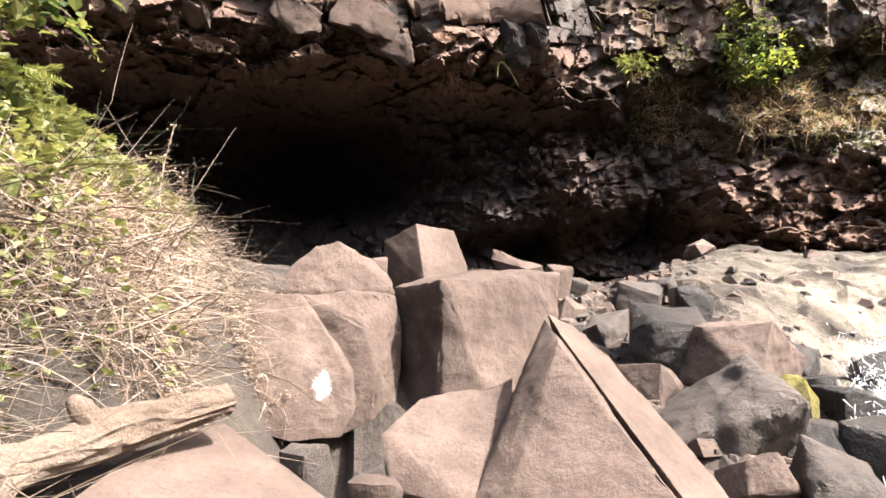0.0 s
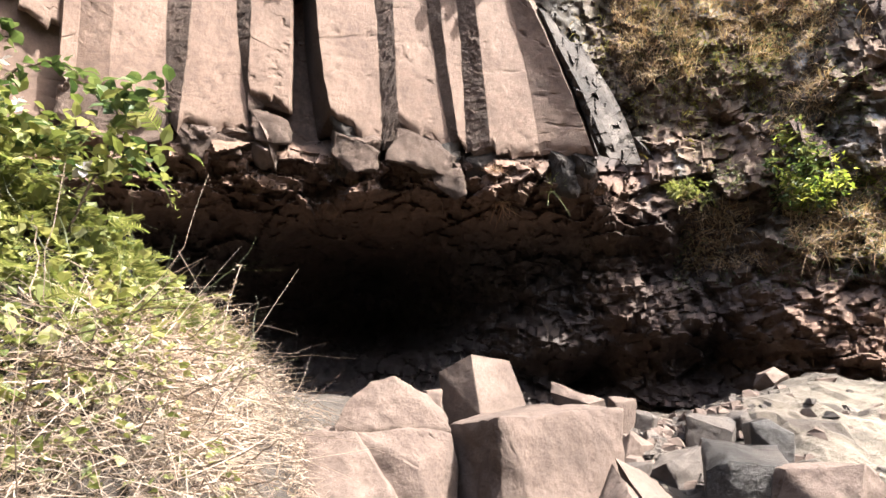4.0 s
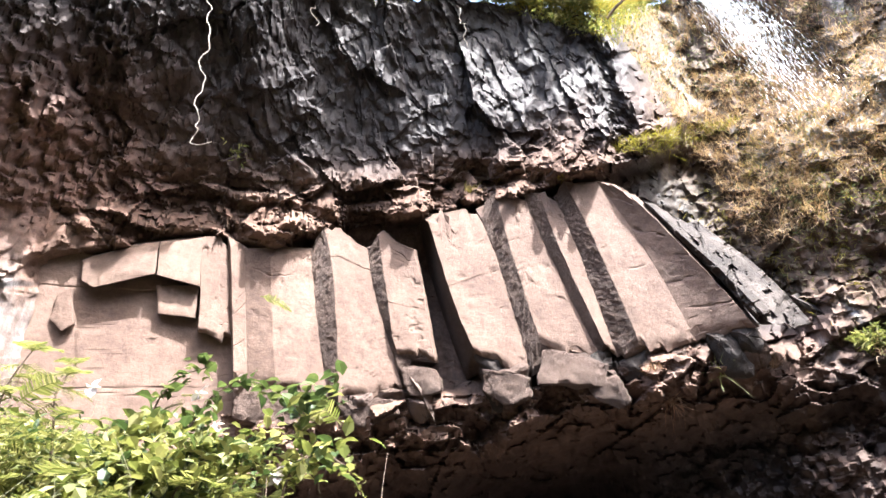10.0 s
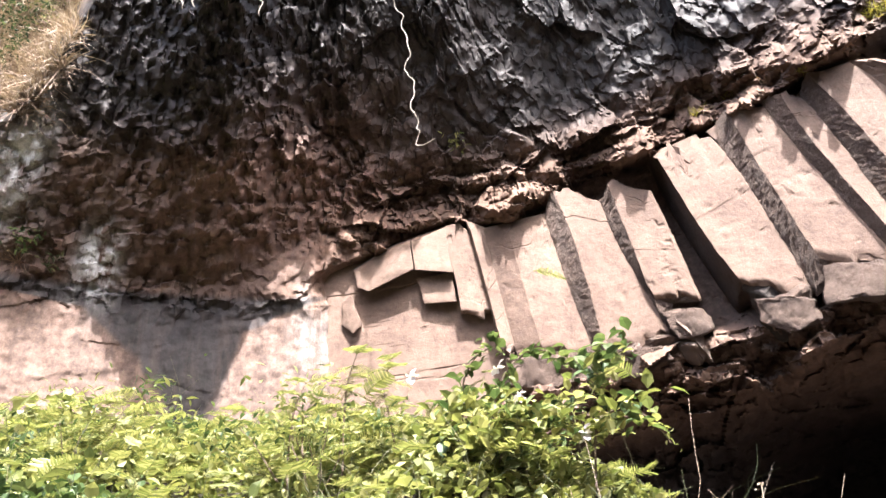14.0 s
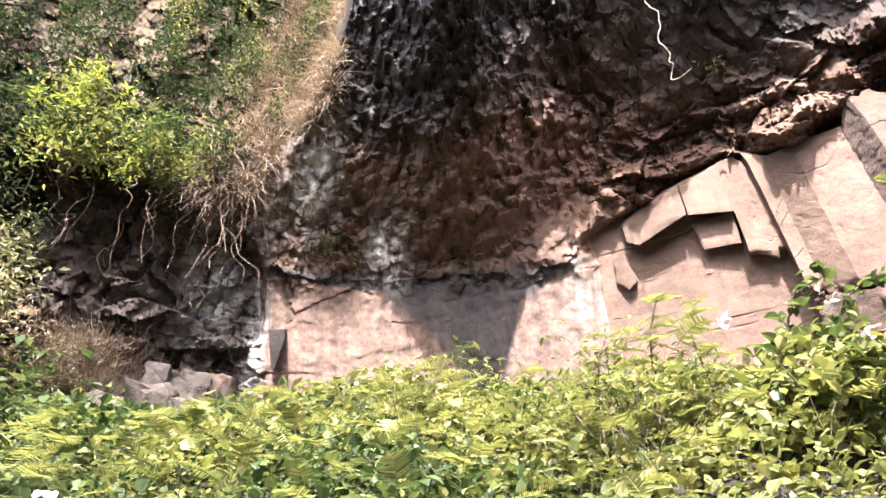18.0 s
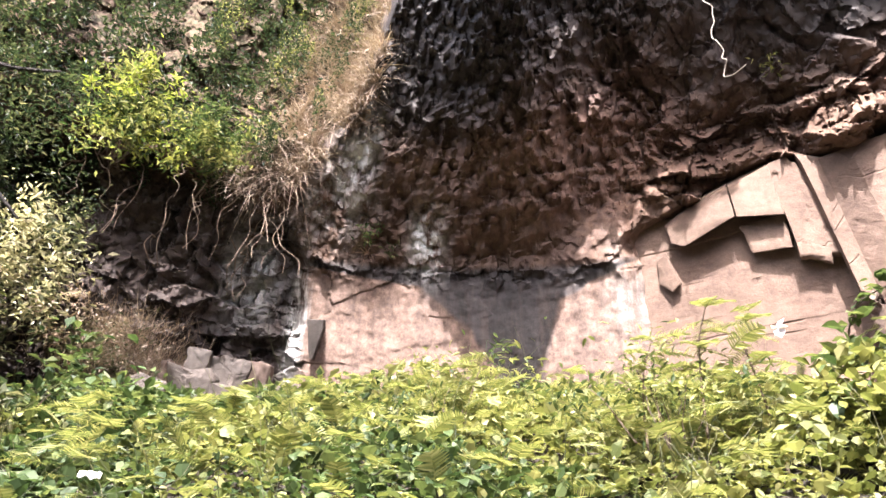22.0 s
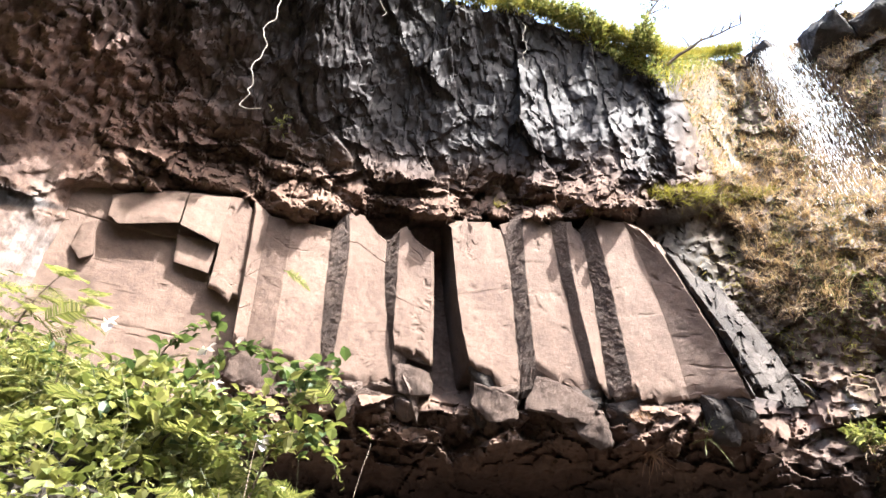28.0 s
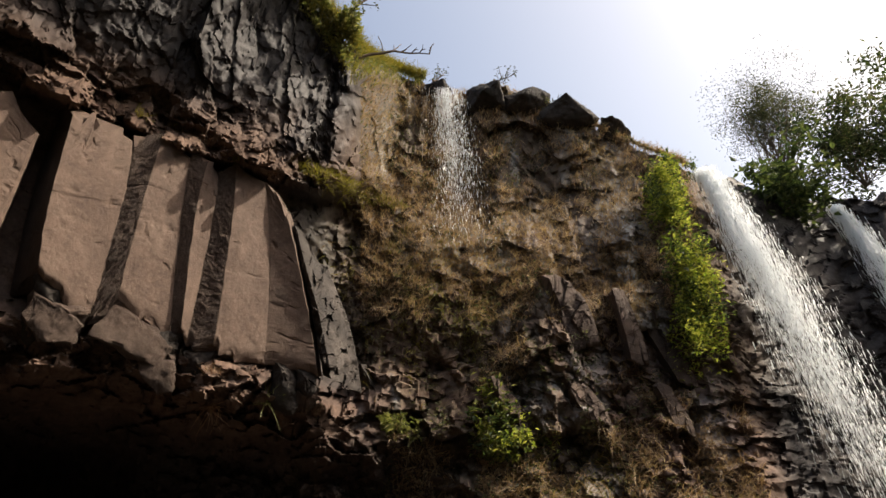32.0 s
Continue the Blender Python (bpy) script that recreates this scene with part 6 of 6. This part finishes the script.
# dry weeds and arched stems on the crest of the bank
for i, (az_, r_, ht, lean) in enumerate(((-21.8, 4.1, 0.55, 0.1), (-20.6, 4.2, 0.4, 0.05), (-17.2, 4.2, 0.42, 0.05), (-16.2, 4.3, 0.35, 0.1), (-18.6, 4.1, 0.3, -0.1), (-22.8, 4.0, 0.5, 0.25), (-13.6, 4.3, 0.35, 0.15), (-24.5, 3.9, 0.45, 0.3))):
    rg = np.random.default_rng(1000 + i)
    weed = new("dry_weed")
    weed.location = on_bank(np.array([az_]), np.array([r_]), -0.02)[0]
    pth = [np.array([lean * 0.8 * k * k + 0.01 * rg.normal(), 0.01 * rg.normal(), ht * (k - (0.45 * k ** 3 if lean > 0.12 else 0))]) for k in np.linspace(0, 1, 7)]
    part("stalk", mesh_of("stalk", *tube(pth, np.linspace(0.005, 0.003, 7), 5, i), STRAW, True), STRAW, weed)
    p_ = np.repeat(np.array(pth[3:]), 10, 0) + rg.normal(0, 0.016, (40, 3))
    tagged(part("seed_head", mesh_of("seed_head", *leaves(p_, 0.016, rg, 0.5, 0.7)), STRAW, weed, "small dry seed clusters"), kind="stuff")
    tagged(weed, "dry weed with seed heads on the bank crest", "weed", "dry weeds on the bank")

# ---- small things ----
FLOWER = leaf_material("pale_petals", (0.62, 0.55, 0.72), (0.72, 0.66, 0.80), (0.80, 0.78, 0.82), 0.5, 0.3)
for i, (az_, el_, d_) in enumerate(((-36.4, 21.0, 3.25), (-31.9, 16.6, 3.3), (-45.4, 24.0, 3.2), (-37.9, 23.5, 3.3), (-52.7, 11.4, 3.4), (-40.5, 13.5, 3.3))):
    rg = np.random.default_rng(60 + i)
    q = np.linspace(0, 2 * np.pi, 6)[:-1]
    d = np.stack([np.cos(q), np.sin(q) * 0.4, np.sin(q)], 1)
    geo = leaves(np.zeros((5, 3)), 0.055, rg, 0.0, 0.9, 0.1, d * 4, 0.2)
    ob = part("flower", mesh_of("flower", *geo), FLOWER)
    ob.location = S(az_, el_, d_)
    tagged(ob, "pale lilac five-petalled flower on a creeper", "flower", "flowers on the bank")
m, nn_, ll_, bb_ = shader("white_paper", 0.7)
bb_.inputs["Base Color"].default_value = (0.75, 0.74, 0.72, 1)
bm = bmesh.new()
bmesh.ops.create_grid(bm, x_segments=8, y_segments=6, size=0.5)
for v in bm.verts:
    v.co = Vector((v.co.x * 0.10, v.co.y * 0.06, 0.016 * noise.noise(v.co * 4) + 0.02 * v.co.y))
bmesh.ops.solidify(bm, geom=bm.faces[:], thickness=0.004)
paper = part("paper_scrap", bm, m)
px_, py_, pz_ = (-4.0, -0.45, 2.41)
paper.matrix_basis = pose(px_, py_, pz_, 14, 0, 95)
tagged(paper, "crumpled white paper scrap lying on leaves", "litter")
corners = [(-9.75, -0.95, 5.05), (-9.65, -0.85, 4.8), (-9.45, 0.1, 4.75), (-9.35, 0.1, 4.5), (-9.2, -0.75, 4.85), (-9.1, 0.1, 4.55), (-9.2, -0.9, 4.95)]
tagged(part("stone_slab", hull_rock("stone_slab", [corners], 90, 3, 0.02), GREYROCK), "long grey stone slab leaning at the cliff foot", "rock")


# grey stones fallen below the drip, and small plants on the dark wall
for i, (az_, el_, w) in enumerate(((-95.0, 19.6, 0.34), (-92.8, 19.0, 0.42), (-90.6, 20.2, 0.5), (-89.0, 18.6, 0.45), (-91.4, 17.6, 0.5), (-93.2, 21.2, 0.3), (-88.2, 20.4, 0.36), (-87.0, 18.4, 0.5), (-96.5, 18.2, 0.4))):
    rr = np.random.default_rng(1200 + i)
    q = rr.normal(0, 1, (18, 3))
    q /= np.abs(q).max(1, keepdims=True) ** 0.7 * np.linalg.norm(q, axis=1, keepdims=True) ** 0.3
    x, y, z = SC(az_, el_, 0.9 + 0.25 * (i % 3))
    corners = [tuple(np.array((x, y, z)) + c * np.array([w * 0.6, w * 0.6, w * 0.45])) for c in q]
    tagged(part("rock", hull_rock("rock", [corners], 120 + i, 5, 0.05, 2), GREYROCK if i % 3 else BOULDER), "grey broken stone at the foot of the dripping cliff", "rock", "stones under the dripping wall")
shrub("plant", SC(-80.2, 33.6, 0.12), (0.25, 0.2, 0.28), 60, 0.12, (GREEN,), "small dark leafy plant on the black rock", "plant", 51, 6, foot_at(-80.2, 32.6), 0.4)
shrub("plant", SC(-77.6, 32.4, 0.12), (0.18, 0.15, 0.2), 40, 0.11, (OLIVE,), "small leafy plant on the black rock", "plant", 52, 5, foot_at(-77.6, 31.6), 0.4)
tuft(-80.0, 31.8, 50, 0.35, DRYGRASS, "dry grass tuft hanging on black rock", 40, 0.012, up=0.2)

# broken stubs under the columns
rg = np.random.default_rng(77)
for i, k_ in enumerate((2, 4, 6, 8, 11, 13, 15, 17, 19)):
    lo, hi, low_el = LINES[k_][2][0], LINES[min(k_ + 2, 20)][2][0], min(q_[2][1] for q_ in LINES[k_:k_ + 2])
    mid_az = (lo + hi) / 2
    for k in range(3 if hi - lo > 4 else 2):
        w_ = (hi - lo) * rg.uniform(0.3, 0.5)
        a_ = rg.uniform(lo + w_ * 0.3, hi - w_ * 0.2)
        e_ = low_el - rg.uniform(0.2, 2.2)
        h_ = rg.uniform(0.7, 2.0)
        d_ = float(wall_d(mid_az)) + (rg.uniform(-0.04, 0.2) if mid_az < -14 else rg.uniform(0.12, 0.36))
        lean = rg.uniform(-0.5, 0.9)
        cs = []
        for da, de, dd in ((-1, 1, 0), (1, 1, 0.05), (1.1, 0.1, 0.1), (0.5, -1, 0.25), (-0.5, -0.9, 0.3), (-1.2, -0.1, 0.15), (0.1, 0.6, -0.12), (-1, 1.3, 0.7), (1, 1.3, 0.7), (0.6, -0.9, 0.8), (-0.6, -0.8, 0.8)):
            cs.append(S(a_ + 0.55 * w_ * da * rg.uniform(0.7, 1.2) + lean * (de < 0), e_ + h_ * de * rg.uniform(0.7, 1.2), d_ + dd * rg.uniform(0.6, 1.2)))
        # lighter rock on the sunlit stretch, darker past heading -14: shade put into the material
        part("stub", hull_rock("stub", [cs], 200 + i * 3 + k, 5, 0.11, 1, False, 2.5), (BOULDER if mid_az < -14 else DARKROCK) if rg.uniform() < 0.6 else REDROCK, cliff, "broken tan stub of a basalt column")

rg = np.random.default_rng(88)
az = rg.uniform(-38, -15, 900)
r = patch_r(rg, 900, 2.0, 4.6)
keep = (ground_z(az, r) > 0.5) & ~((az > -29) & (r < 2.8)) & ~((az > -18.6) & (r < 4.25)) & (r < np.interp(az, (-40, -34, -28, -21), (2.5, 3.0, 3.7, 4.8)))
az, r = az[keep], r[keep]
stuff("dry_twigs", stalks(on_bank(az, r, rg.uniform(0.02, 0.12, len(az))), rg.normal(0, 1, (len(az), 3)) * np.array([1, 1, 0.35]) + np.array([0, 0, 0.3]), rg.uniform(0.15, 0.5, len(az)), rg.uniform(0.004, 0.009, len(az)), rg, 1.0, 7, 0.7, 0.5), PALEWOOD, "bent brown twigs tangled in dry straw", "twigs")

# overhanging blocks at the end of the row of columns: heading, height angle, distance of each front corner
BLOCKS = (
    (((-50.3, 33.1, 9.85), (-46.5, 34.8, 9.62), (-44.25, 35.3, 9.55), (-44.25, 32.8, 9.45), (-46.8, 32.8, 9.5), (-49.0, 31.2, 9.6), (-50.1, 31.6, 9.75)), 1.0),
    (((-44.15, 35.3, 9.57), (-40.4, 36.0, 9.56), (-40.3, 32.0, 9.44), (-44.1, 32.7, 9.47)), 1.0),
    (((-44.0, 31.8, 9.72), (-40.3, 32.0, 9.68), (-40.4, 29.3, 9.62), (-43.5, 29.6, 9.7)), 0.6),
    (((-51.7, 30.3, 9.92), (-50.7, 30.9, 9.84), (-50.0, 28.2, 9.80), (-50.8, 27.6, 9.84), (-51.8, 28.4, 9.95)), 0.5),
    (((-84.9, 25.6, 9.95), (-83.4, 25.7, 9.78), (-83.3, 24.9, 9.78), (-83.9, 22.2, 9.98), (-84.2, 22.3, 10.0)), 0.5),
    (((-8.8, 23.6, 9.62), (-5.2, 22.2, 9.62), (-3.7, 21.0, 9.68), (-4.2, 19.3, 9.66), (-7.0, 20.3, 9.5), (-9.7, 20.8, 9.56)), 0.8),
    (((-5.6, 19.7, 9.72), (-3.2, 19.9, 9.7), (-2.8, 17.7, 9.72), (-3.7, 17.2, 9.74), (-5.3, 18.6, 9.68)), 0.7),
    (((-22.2, 24.4, 9.5), (-18.9, 23.4, 9.46), (-18.7, 21.8, 9.44), (-21.5, 21.7, 9.46)), 0.7),
    (((-36.6, 23.4, 9.6), (-32.5, 23.0, 9.5), (-29.0, 22.7, 9.5), (-28.6, 20.6, 9.5), (-33.6, 20.0, 9.48), (-36.6, 21.2, 9.6)), 0.8),
    (((-28.0, 22.0, 9.5), (-23.0, 21.6, 9.46), (-22.6, 20.3, 9.44), (-25.5, 19.6, 9.5), (-27.4, 20.4, 9.52)), 0.7),
    (((-14.6, 23.0, 9.6), (-10.4, 21.4, 9.56), (-10.8, 19.8, 9.56), (-13.2, 19.4, 9.6), (-14.8, 21.2, 9.66)), 0.7),
)
for i, (corners, deep) in enumerate(BLOCKS):
    front = [S(a_, e_, d_) for a_, e_, d_ in corners]
    rear = [S(a_ + 0.2, e_ + (0.6 if e_ > 33.5 else 0.0), d_ + deep) for a_, e_, d_ in corners]
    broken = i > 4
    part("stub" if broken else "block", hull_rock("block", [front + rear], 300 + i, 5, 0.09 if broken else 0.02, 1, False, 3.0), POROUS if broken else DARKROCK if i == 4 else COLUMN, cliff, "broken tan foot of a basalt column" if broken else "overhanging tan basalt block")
